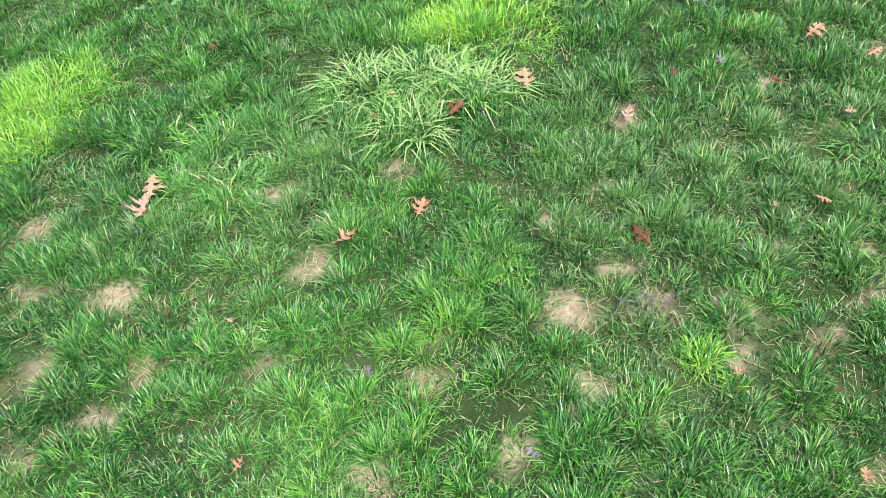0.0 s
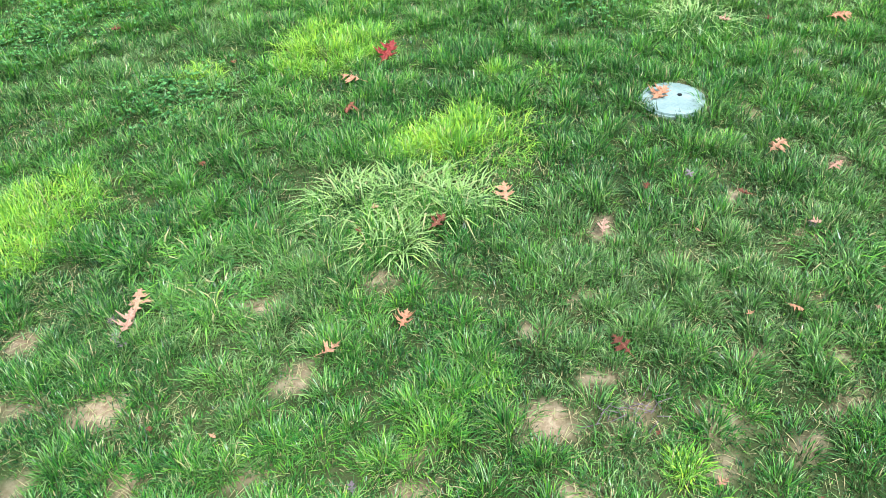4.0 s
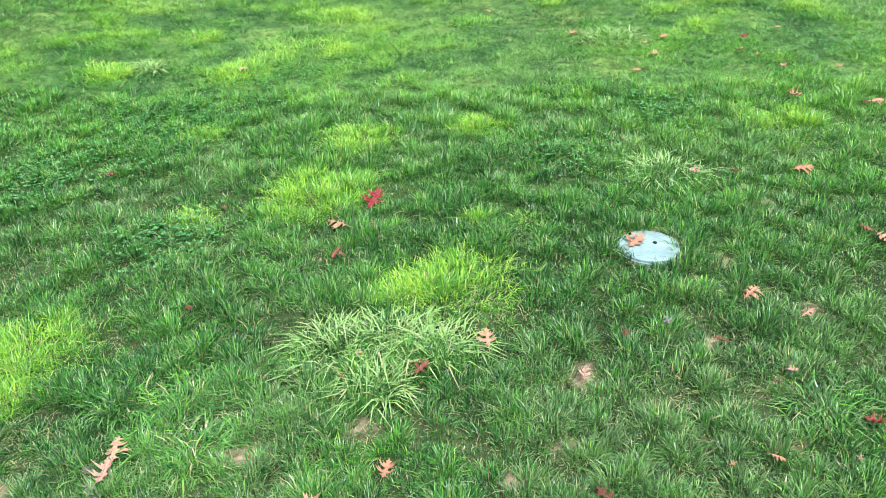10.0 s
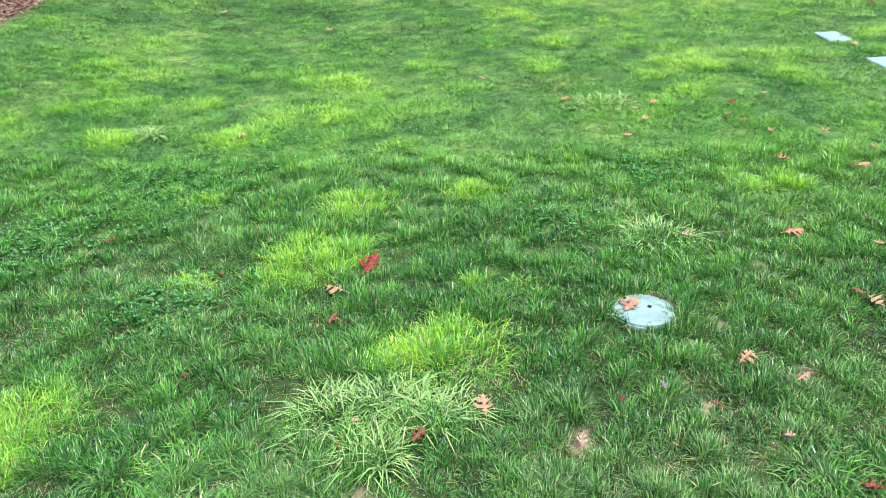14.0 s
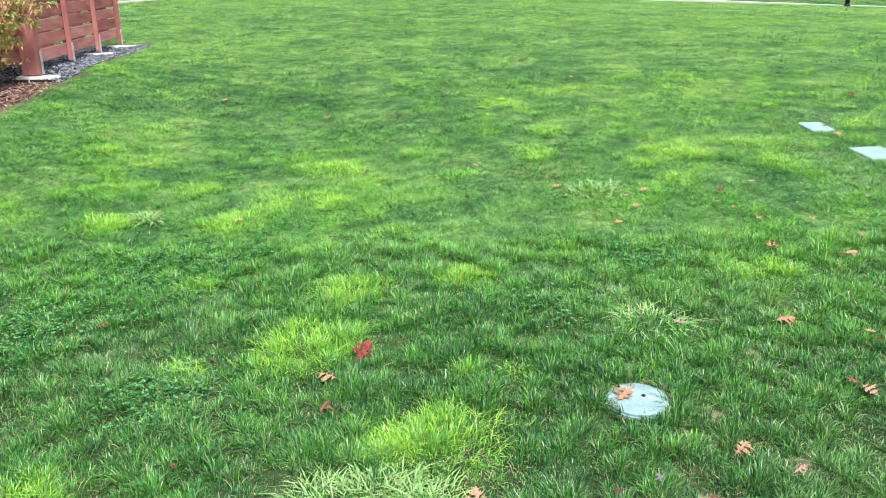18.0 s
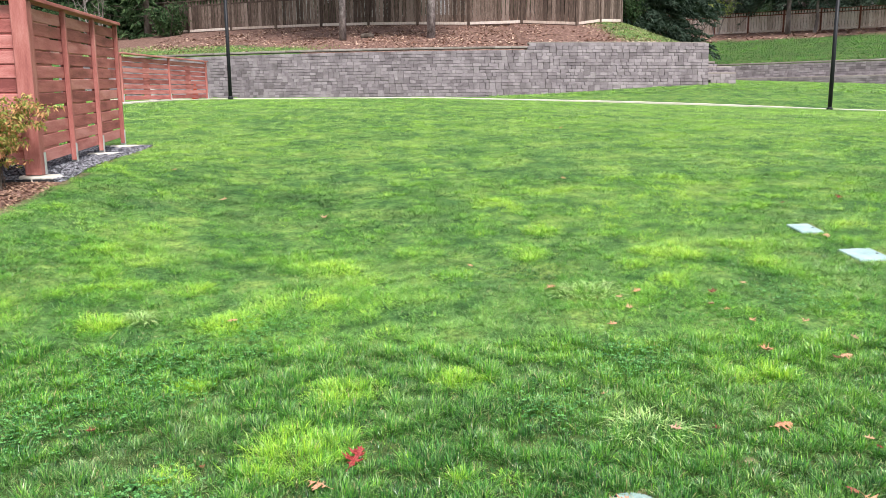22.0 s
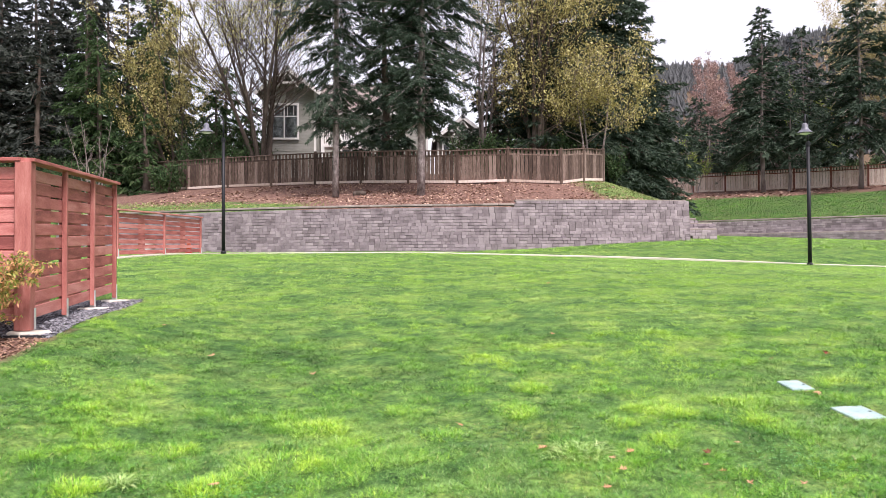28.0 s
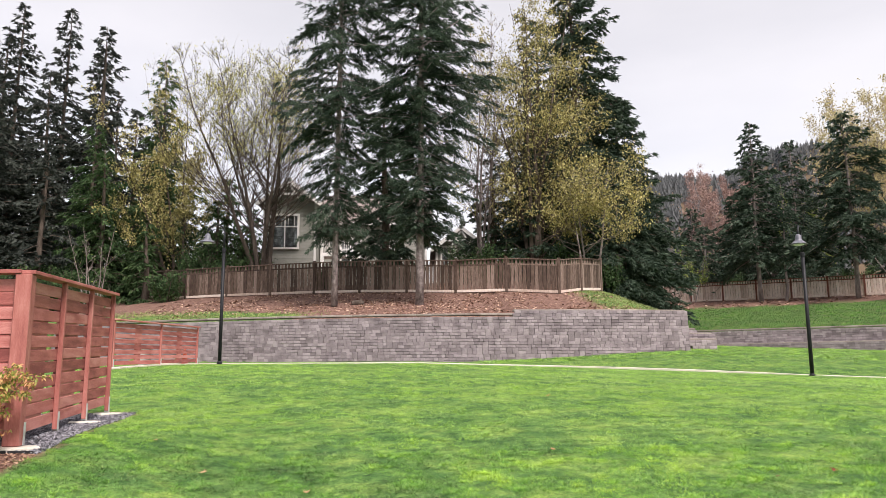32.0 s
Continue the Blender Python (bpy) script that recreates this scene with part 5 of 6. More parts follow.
def conifer(name, label, x, y, z, h, reach, clear, seed, needle, bark=BARK, density=1.0, droop=0.35, sag=0.5, trunk_r=0.2, lean=(0, 0), shape=0.9, spray=0.42, ragged=0.45, skirt=0.06, fine=1.0, broad=1.0, bias=1.0):
    """A conifer: tapered trunk, whorls of sagging limbs, and a crown of many thin sprays."""
    g = np.random.default_rng(seed)
    ob = thing(name, label, "tree", None, pose(x, y, z - 0.1))
    rings = []
    for k in range(13):
        t = k / 12
        rings.append(((lean[0] * t * h + 0.06 * math.sin(5 * t + seed), lean[1] * t * h + 0.05 * math.cos(4 * t + seed), t * h), trunk_r * (1 - t) ** 0.85 + 0.015 + (0.10 * trunk_r if k == 0 else 0)))
    part("trunk", Geo().tube(rings, 10).mesh("trunk", bark, True), ob)
    nb = int(h * 11 * density)
    t = clear + (1 - clear) * ((np.arange(nb) + g.uniform(0, 1, nb)) / nb) ** bias
    az = np.arange(nb) * 2.39996 + g.normal(0, 0.5, nb)
    prof = np.clip((1 - t) / (1 - clear), 0, 1) ** shape
    low = sstep(0, skirt, (t - clear) / (1 - clear)) * 0.62 + 0.38
    lump = 0.62 + 0.76 * value_noise(az % 6.283 * 1.3 + seed, t * h / 1.6, 1.0, seed % 13, 2)
    L = reach * prof * low * lump * g.uniform(1 - ragged, 1 + ragged * 0.7, nb) + 0.13
    out = np.stack((np.cos(az), np.sin(az), np.zeros(nb)), -1)
    start = np.stack((lean[0] * t * h, lean[1] * t * h, t * h), -1)
    rise = np.interp(t, (clear, 0.6, 1.0), (-0.20, 0.10, 0.75)) + g.normal(0, 0.26, nb)
    droop = droop * g.uniform(0.4, 1.6, nb)

    def along(i, s):
        q = start[i] + out[i] * (L[i] * s)[:, None]
        q[:, 2] += L[i] * (rise[i] * s - droop[i] * s * s + 0.25 * droop[i] * s**4)
        return q

    limb_v, limb_f = [], []
    for k, s in enumerate((0.0, 0.35, 0.7, 1.0)):
        c = along(np.arange(nb), np.full(nb, s))
        rad = (0.012 + 0.011 * L) * (1 - 0.85 * s)
        perp = np.stack((-out[:, 1], out[:, 0], np.zeros(nb)), -1)
        limb_v.append(np.stack((c + perp * rad[:, None], c - perp * rad[:, None] * 0.6 + np.array([0, 0, 1]) * rad[:, None] * 0.8, c - perp * rad[:, None] * 0.6 - np.array([0, 0, 1]) * rad[:, None] * 0.8), 1))
    limb_v = np.stack(limb_v, 1).reshape(-1, 3)
    base = np.arange(nb)[:, None] * 12
    for k in range(3):
        for a in range(3):
            limb_f.append(base + np.array([[k * 3 + a, k * 3 + (a + 1) % 3, k * 3 + 3 + (a + 1) % 3, k * 3 + 3 + a]]))
    tagged(part("boughwork", mesh_of("boughwork", limb_v, [np.concatenate(limb_f)], bark), ob), kind="stuff")
    per = np.maximum((L * 7.5 * fine * density).astype(int), 5)
    i = np.repeat(np.arange(nb), per)
    m = len(i)
    s = 0.04 + 0.96 * g.uniform(0, 1, m) ** 0.8
    p = along(i, s)
    turn = g.choice((-1, 1), m) * g.uniform(0.25, 1.25, m) * (1.1 - 0.5 * s)
    tl = (0.12 + 0.34 * L[i] * (1.08 - s)) * g.uniform(0.6, 1.3, m)
    tl = np.clip(tl, 0.15, 1.1)
    td = np.stack((np.cos(az[i] + turn), np.sin(az[i] + turn), g.normal(-0.05, 0.16, m) - 0.5 * droop[i] * s), -1)
    td /= np.linalg.norm(td, axis=1)[:, None]
    # needles in a flat spray along each twig, hanging a little
    k = np.maximum((tl * 34 * fine * density * 0.42 / spray).astype(int), 4)
    j = np.repeat(np.arange(m), k)
    n = len(j)
    u = g.uniform(0.0, 1.0, n)
    q = p[j] + td[j] * (tl[j] * u)[:, None]
    q[:, 2] -= sag * tl[j] * u * u * 0.55
    d = td[j] + g.normal(0, 0.55, (n, 3)) * np.array([1, 1, 0.6])
    d[:, 2] -= 0.25 * sag * g.uniform(0, 1, n)
    d /= np.linalg.norm(d, axis=1)[:, None]
    length = spray * g.uniform(0.35, 0.80, n)
    v, f = needles(q + g.normal(0, 0.03, (n, 3)), d, length, length * broad * g.uniform(0.22, 0.42, n), sag * 0.6, g, False)
    part("crown", mesh_of("crown", v, [f], needle), ob)
    return ob


def broadleaf(name, label, x, y, z, h, seed, leaf, bark, stems=1, spread=0.45, leaves=6000, size=0.11, clear=0.2, trunk_r=0.16, depth=2, fan=0.22, leaf_from=0.1, limbs=15, rise=0.9, twig=0.014):
    """A broad-leaved tree: leaders that wander up, limbs along them that fork into twigs, and small leaves about the twigs."""
    rr = random.Random(seed)
    g = np.random.default_rng(seed)
    ob = thing(name, label, "tree", None, pose(x, y, z - 0.1))
    wood, ends = Geo(), []

    def shake(k, up=0.6):
        return Vector((rr.gauss(0, 1), rr.gauss(0, 1), rr.gauss(0, up))) * k

    def limb(p, d, length, radius, level):
        rings, q, w = [(p, radius)], p, d
        for k in range(3):
            w = (w + shake(0.16) + Vector((0, 0, 0.10))).normalized()
            q2 = q + w * length / 3
            ends.append((q, q2, level))
            q = q2
            rings.append((q, radius * (1 - 0.29 * (k + 1))))
        wood.tube(rings if level < 2 else rings[::3], 4 if level < 1 else 3, False)
        if level < depth:
            for k in range(5 if level == 0 else 4):
                t = rr.uniform(0.25, 1.0)
                i = min(int(t * 3), 2)
                at = rings[i][0].lerp(rings[i + 1][0], t * 3 - i)
                nd = (w * 0.75 + shake(0.55) + Vector((0, 0, 0.22))).normalized()
                limb(at, nd, length * rr.uniform(0.40, 0.65), max(radius * rr.uniform(0.35, 0.5), twig * 0.5), level + 1)

    for k in range(stems):
        a = 6.283 * k / stems + rr.uniform(-0.5, 0.5)
        tilt = 0.0 if stems == 1 else fan * rr.uniform(0.4, 1.25)
        p = Vector((math.cos(a), math.sin(a), 0)) * (0.15 * (stems > 1))
        d = Vector((math.cos(a) * tilt, math.sin(a) * tilt, 1)).normalized()
        reach = h * rr.uniform(0.86, 1.05)
        rings, pts = [(p, trunk_r * 1.15)], [p]
        for j in range(9):
            d = (d + shake(0.05) + Vector((0, 0, 0.03))).normalized()
            p = p + d * reach / 9
            pts.append(p)
            rings.append((p, trunk_r * (1 - (j + 1) / 9) ** 1.3 + 0.008))
        wood.tube(rings, 8)
        for j in range(limbs):
            t = clear + (0.98 - clear) * (j + rr.random()) / limbs
            i = min(int(t * 9), 8)
            at = pts[i].lerp(pts[i + 1], t * 9 - i)
            b = rr.uniform(0, 6.283)
            nd = Vector((math.cos(b), math.sin(b), rise * rr.uniform(0.5, 1.2))).normalized()
            limb(at, nd, h * spread * (1.02 - t) ** 0.75 * rr.uniform(0.5, 1.0), max(trunk_r * (1 - t) * 0.42, twig), 0)
    part("branchwork", wood.mesh("branchwork", bark), ob)
    if leaves:
        a = np.array([e[0] for e in ends])
        b = np.array([e[1] for e in ends])
        level = np.array([e[2] for e in ends], dtype=float)
        wgt = np.where(b[:, 2] > h * leaf_from, 0.15 + level, 0.01) * np.linalg.norm(b - a, axis=1)
        wgt = wgt * (0.4 + sstep(0.35, 0.65, value_noise(b[:, 0] * 1.0 + b[:, 1], b[:, 2], 1.4, seed % 11, 2)))
        pick = g.choice(len(ends), leaves, p=wgt / wgt.sum())
        p = a[pick] + (b - a)[pick] * g.uniform(0, 1.1, (leaves, 1)) + g.normal(0, size * 1.2, (leaves, 3))
        d = g.normal(0, 1, (leaves, 3))
        d[:, 2] -= 0.4
        d /= np.linalg.norm(d, axis=1)[:, None]
        ln = size * g.uniform(0.6, 1.5, leaves)
        v, f = needles(p, d, ln, ln * 0.62, 0.3, g)
        part("crown", mesh_of("crown", v, [f], leaf), ob)
    return ob


def gz(x, y):
    return floor_at(x, y)


# the two firs on the bank and one behind the fence
conifer("fir_tree", "tall dark green fir with bare grey lower trunk", -3.56, 33.0, 4.86, 27.0, 2.75, 0.115, 11, FIR, MOTTLED, density=1.1, trunk_r=0.12, sag=0.9, droop=0.22, shape=0.25, spray=0.20, skirt=0.32, ragged=0.6, broad=1.15, bias=1.5)
conifer("fir_tree", "tall dense dark green fir with mottled grey trunk", 0.05, 32.5, 4.78, 28.0, 2.75, 0.115, 12, FIR, MOTTLED, density=1.22, trunk_r=0.15, sag=0.75, droop=0.16, shape=0.25, spray=0.20, skirt=0.24, ragged=0.6, broad=1.15, bias=1.5)
conifer("fir_tree", "dark green fir behind the brown fence", -1.9, 41.5, gz(-1.9, 41.5), 11, 2.8, 0.06, 13, FIR, BARK_BROWN, density=1.0, trunk_r=0.25, spray=0.42, shape=0.6)
# dark wood beyond the low fence
for k, (x, y, h, reach) in enumerate([(-30.4, 55, 20.5, 4.8), (-28.4, 53, 21.5, 4.4), (-26.0, 55, 22.0, 4.2), (-22.0, 52, 19.4, 4.0), (-33.5, 52, 21, 5.0), (-24.0, 60, 17, 4.4), (-26.5, 47, 14, 4.4), (-31.0, 48, 15, 4.8), (-22.5, 46, 9.5, 3.6), (-36, 58, 20, 5.0),
                                      (-28.8, 49.5, 16.5, 4.4), (-24.6, 50, 15.5, 4.2), (-20.6, 55, 14.0, 3.8), (-33.0, 45.5, 15, 4.6), (-28.5, 44.5, 10, 3.8), (-38.0, 66, 18.0, 5.2), (-34.5, 67, 17.2, 5.0), (-31.0, 66, 16.6, 5.0), (-27.4, 66, 16.0, 5.0), (-24.0, 67, 14.6, 4.8), (-24.2, 57, 19.8, 4.0), (-20.0, 58, 15.5, 4.0)]):
    conifer("fir_tree", "tall dark fir in the shady wood", x, y, gz(x, y), h, reach * 0.95, 0.02, 20 + k, FIR_DARK, BARK_BROWN, density=0.70 if y < 60 else 0.28, broad=1.9 if y < 60 else 2.4, trunk_r=0.22, spray=0.46, ragged=0.55, shape=0.84)
for k, (x, y, h, reach) in enumerate([(-17.2, 50.5, 16.3, 3.8), (-18.8, 45.5, 9.5, 3.2), (-15.4, 43.6, 4.6, 2.0), (-20.5, 48, 11.5, 3.4), (-13.0, 52, 8.0, 3.0), (-16.2, 47.5, 8.0, 2.8), (-12.3, 46.5, 5.6, 2.2), (-10.8, 49.3, 5.6, 2.2)]):
    conifer("cedar_tree", "green cedar with drooping fronds down to the ground", x, y, gz(x, y), h, reach, 0.01, 130 + k, CEDAR, BARK_BROWN, density=0.8, droop=0.4, sag=0.9, trunk_r=0.2, spray=0.40, shape=0.7, broad=1.4)
broadleaf("maple_tree", "maple with sparse young yellow leaves", -14.6, 46.0, gz(-14.6, 46.0), 14.0, 41, YOUNG, BARK_BROWN, 3, 0.34, 15000, 0.11, trunk_r=0.10, clear=0.06)
broadleaf("maple_tree", "many-stemmed bare maple with pale yellow buds", -8.9, 44.0, gz(-8.9, 44.0), 15.6, 42, BUDDING, BARK_BROWN, 7, 0.50, 15000, 0.09, trunk_r=0.14, leaf_from=0.5, fan=0.24, clear=0.22, limbs=28, rise=1.15, depth=2, twig=0.020)
# trees at the fence's far end
broadleaf("maple_tree", "maple hung with sparse young yellow leaves", 6.3, 41.5, gz(6.3, 41.5), 18.6, 43, YOUNG, BARK_BROWN, 5, 0.36, 20000, 0.11, trunk_r=0.12, clear=0.06, fan=0.16)
broadleaf("maple_tree", "spreading maple with yellow leaves over the fence corner", 8.8, 39.8, gz(8.8, 39.8), 7.0, 44, YOUNG, BARK, 3, 0.85, 11000, 0.11, trunk_r=0.07, clear=0.25, fan=0.4, rise=0.35)
broadleaf("maple_tree", "slender bare maple with thin grey branches", 3.6, 43.5, gz(3.6, 43.5), 15.5, 45, YOUNG, BARK, 4, 0.36, 1600, 0.08, trunk_r=0.09, leaf_from=0.5, fan=0.12, limbs=22, rise=1.3)
for k, (x, y, h, reach, cl) in enumerate([(9.7, 46.0, 22.0, 5.9, 0.02), (12.7, 47.5, 14.2, 4.2, 0.10), (15.0, 53.0, 11.5, 3.6, 0.06), (21.8, 69.0, 10.0, 3.2, 0.04), (18.4, 75.0, 12.5, 4.0, 0.02), (7.0, 49.0, 17.0, 3.2, 0.02), (4.4, 45.5, 8.5, 2.8, 0.02), (7.2, 44.8, 9.5, 3.0, 0.02), (15.2, 76.0, 13, 4.0, 0.02), (8.2, 48.5, 13.0, 4.0, 0.02), (6.9, 42.9, 14.5, 3.2, 0.03)]):
    conifer("fir_tree", "dense dark green fir sweeping to the ground", x, y, gz(x, y), h, reach, cl, 50 + k, FIR, BARK_BROWN, density=1.0 if k < 3 else 0.7, broad=1.4, trunk_r=0.25, spray=0.40, shape=0.7, droop=0.25)
# behind the pale fence
for k, (x, y, h, reach, cl) in enumerate([(24.4, 54.3, 13.4, 2.7, 0.22), (29.5, 63.0, 10.5, 3.4, 0.04), (33.2, 66.0, 14.0, 3.2, 0.08), (29.4, 50.7, 13.0, 3.5, 0.24), (25.0, 66.0, 6.5, 3.2, 0.02), (40.5, 62.0, 9, 3.8, 0.05), (27.5, 76.0, 9.5, 3.8, 0.02), (32.5, 76.0, 11.0, 3.8, 0.02), (22.8, 74, 6.5, 3.2, 0.02), (30.0, 68, 9, 3.6, 0.02), (36.0, 70, 9.5, 3.6, 0.02)]):
    conifer("fir_tree", "dark green fir behind the pale fence", x, y, gz(x, y), h, reach * 1.2, cl, 60 + k, FIR, BARK, density=0.85, broad=1.6, trunk_r=0.15, spray=0.42, shape=0.75)
broadleaf("birch_tree", "slender tree with a bare pale grey trunk", 25.9, 53.6, gz(25.9, 53.6), 9.0, 71, FRESH, BARK, 1, 0.14, 150, 0.10, trunk_r=0.11, depth=2, clear=0.5)
broadleaf("red_alder", "leafless alder with a haze of reddish buds", 32.6, 84.0, gz(32.6, 84.0), 15.5, 72, BUDS, BUDS, 3, 0.28, 11000, 0.15, trunk_r=0.14)
broadleaf("red_alder", "leafless alder with a haze of reddish buds", 34.8, 86.0, gz(34.8, 86.0), 15.5, 73, BUDS, BUDS, 3, 0.28, 11000, 0.15, trunk_r=0.14)
broadleaf("red_alder", "leafless alder with a haze of reddish buds", 36.8, 85.0, gz(36.8, 85.0), 15.0, 79, BUDS, BUDS, 3, 0.30, 11000, 0.15, trunk_r=0.14)
broadleaf("willow_tree", "tall willow in pale yellow spring leaf", 42.5, 68.0, gz(42.5, 68.0), 20.5, 174, WILLOW, BARK, 6, 0.42, 32000, 0.15, trunk_r=0.20, fan=0.22, limbs=20)
broadleaf("cherry_tree", "small tree in pale yellow-green leaf", 37.4, 72.0, gz(37.4, 72.0), 9.0, 75, FRESH, BARK, 3, 0.34, 4500, 0.18, trunk_r=0.1)
broadleaf("young_tree", "young tree in fresh light green leaf", 20.8, 58.0, gz(20.8, 58.0), 4.8, 76, FRESH, BARK, 2, 0.30, 900, 0.10, trunk_r=0.04)
broadleaf("bare_shrub", "leafless twiggy brown shrub before the pale fence", 19.0, 57.0, gz(19.0, 57.0), 2.0, 77, BUDS, BARK_BROWN, 7, 0.4, 200, 0.06, trunk_r=0.02, depth=1, fan=0.6)
broadleaf("bare_sapling", "leafless pale grey sapling above the low fence", -15.9, 38.0, gz(-15.9, 38.0), 4.4, 78, FRESH, BARK, 5, 0.3, 60, 0.06, trunk_r=0.028, depth=1, fan=0.4, limbs=8)
for k, (x, y, s) in enumerate([(-10.9, 43.4, 2.6), (-12.4, 44.5, 3.0), (-13.6, 41.8, 1.9), (-5.2, 41.5, 1.2), (4.0, 40.5, 2.6), (7.6, 41.8, 2.4), (10.5, 42.5, 2.4), (22.5, 63.5, 2.4), (25.5, 62.0, 2.2), (33.5, 58, 2.4), (-12.4, 48.5, 4.6), (-10.8, 48.0, 4.4), (-14.0, 49.0, 4.8), (-18.2, 42, 2.6), (-20.8, 43.5, 3.0), (-23.5, 43, 3.0), (-13.2, 46.2, 4.0), (2.6, 42.0, 2.4)]):
    broadleaf("evergreen_shrub", "dark evergreen shrub behind the fence", x, y, gz(x, y), s, 80 + k, CEDAR, BARK_BROWN, 6, 0.4, 3000, 0.11, trunk_r=0.03, depth=1, leaf_from=0.0, fan=0.7, clear=0.05, limbs=9)


# nandina at the corner post
def nandina(x, y, z):
    g = np.random.default_rng(5)
    rr = random.Random(5)
    ob = thing("nandina_shrub", "nandina shrub with green and orange leaflets", "shrub", None, pose(x, y, z))
    canes, tips = Geo(), []
    for k in range(38):
        a, q = rr.uniform(0, 6.283), rr.uniform(0.12, 0.46)
        h = rr.uniform(0.35, 0.82)
        p0 = Vector((rr.gauss(0, 0.05), rr.gauss(0, 0.05), -0.03))
        p1 = Vector((math.cos(a) * q * 0.4, math.sin(a) * q * 0.4, h * 0.6))
        p2 = Vector((math.cos(a) * q, math.sin(a) * q, h))
        canes.tube([(p0, 0.006), (p1, 0.005), (p2, 0.002)], 5)
        for s in range(7):
            c = p1.lerp(p2, s / 6)
            b = c + Vector((rr.gauss(0, 0.10), rr.gauss(0, 0.10), rr.gauss(0.01, 0.05)))
            canes.tube([(c, 0.002), (b, 0.001)], 3, False)
            tips.append((c, b))
    part("cane", canes.mesh("cane", BARK_BROWN), ob)
    n = 11000
    pick = g.integers(0, len(tips), n)
    a, b = np.array([t[0] for t in tips])[pick], np.array([t[1] for t in tips])[pick]
    p = a + (b - a) * g.uniform(0.1, 1.1, (n, 1)) + g.normal(0, 0.012, (n, 3))
    d = g.normal(0, 1, (n, 3))
    d[:, 2] -= 0.3
    d /= np.linalg.norm(d, axis=1)[:, None]
    ln = g.uniform(0.025, 0.055, n)
    v, f = needles(p, d, ln, ln * 0.36, 0.4, g)
    part("foliage", mesh_of("foliage", v, [f], SHRUB_LEAF), ob)


nandina(-3.76, 6.70, floor_at(-3.76, 6.70))

# a short log on the bank
log = thing("log", "short mossy log lying on the mulched bank", "log", None, pose(-2.65, 33.4, floor_at(-2.65, 33.4) + 0.06, 0, 0, 8) @ Matrix.Diagonal((0.62, 0.8, 0.8, 1)))
part("log_body", Geo().tube([((-0.42, 0, -0.02), 0.13), ((-0.15, 0.02, 0.02), 0.15), ((0.2, 0, 0.03), 0.14), ((0.45, -0.03, 0.0), 0.12)], 12).mesh("log_body", BARK_BROWN), log)
part("branch_stub", Geo().tube([((0.15, 0, 0.10), 0.06), ((0.28, 0.05, 0.26), 0.04)], 8).mesh("branch_stub", BARK_BROWN), log)

# far wooded hill, its haze painted into the needle colours
g = np.random.default_rng(9)
n = 4600
x, y = g.uniform(-40, 420, n), g.uniform(190, 460, n)
zz = land_z(x, y)
hh = g.uniform(3.5, 7, n)
v, f = [], []
rows = []
for k in range(5):
    a = g.uniform(0, 6.283, n)
    t = k / 5
    p = np.stack((x, y, zz + hh * (0.12 + 0.86 * t)), -1)
    for j in range(4):
        aa = a + j * 1.5708
        d = np.stack((np.cos(aa), np.sin(aa), np.full(n, -1.2)), -1)
        ln = hh * 0.42 * (1 - t) ** 0.8 * g.uniform(0.7, 1.2, n) + 0.3
        tip = p + d * ln[:, None]
        side = np.stack((-np.sin(aa), np.cos(aa), np.zeros(n)), -1) * (ln * 0.38)[:, None]
        rows.append(np.stack((p + np.array([0, 0, 1]) * (hh * 0.24)[:, None], tip - side, tip + side), 1))
v = np.concatenate(rows).reshape(-1, 3)
for x, y, h in ((86, 205, 26), (93, 212, 31), (99, 208, 28), (104, 214, 33), (110, 216, 27), (91, 196, 22), (116, 212, 30), (78, 214, 20), (124, 218, 31)):
    conifer("fir_tree", "hazy blue-grey fir on the distant hillside", x, y, gz(x, y), h, 4.6, 0.05, int(x), FIR_HILL_HAZED, BARK_BROWN, density=0.35, trunk_r=0.4, spray=1.3, shape=0.8, fine=0.7)
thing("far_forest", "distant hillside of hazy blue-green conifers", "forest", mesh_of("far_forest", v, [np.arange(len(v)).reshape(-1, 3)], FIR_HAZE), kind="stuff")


# ---- houses behind the fences ----
def window(ob, x, z, w, h, face_y, grid=(2, 2)):
    win = part("window", Geo().box((w + 0.24, 0.12, 0.14), pose(0, 0, h / 2 + 0.07)).box((w + 0.24, 0.16, 0.12), pose(0, 0, -h / 2 - 0.06)).box((0.12, 0.12, h), pose(-w / 2 - 0.06, 0, 0)).box((0.12, 0.12, h), pose(w / 2 + 0.06, 0, 0)).mesh("window", WHITE_TRIM), ob, "white framed window", pose(x, face_y - 0.085, z))
    part("interior", Geo().box((w, 0.02, h)).mesh("interior", BLIND), win, "curtained dark interior", pose(0, 0.045, 0))
    part("pane", Geo().box((w, 0.008, h)).mesh("pane", GLASS), win, "", pose(0, 0.02, 0))
    bars = Geo()
    for i in range(1, grid[0]):
        bars.box((0.07, 0.03, h), pose(-w / 2 + w * i / grid[0], 0, 0))
    part("mullion", bars.mesh("mullion", WHITE_TRIM), win)
    rails = Geo().box((w, 0.03, 0.07), pose(0, -0.002, h * 0.16))
    for i in range(4):
        rails.box((0.03, 0.02, h * 0.33), pose(-w / 2 + w * (i + 0.5) / 4, -0.002, h * 0.33))
    part("glazing_bars", rails.mesh("glazing_bars", WHITE_TRIM), win)


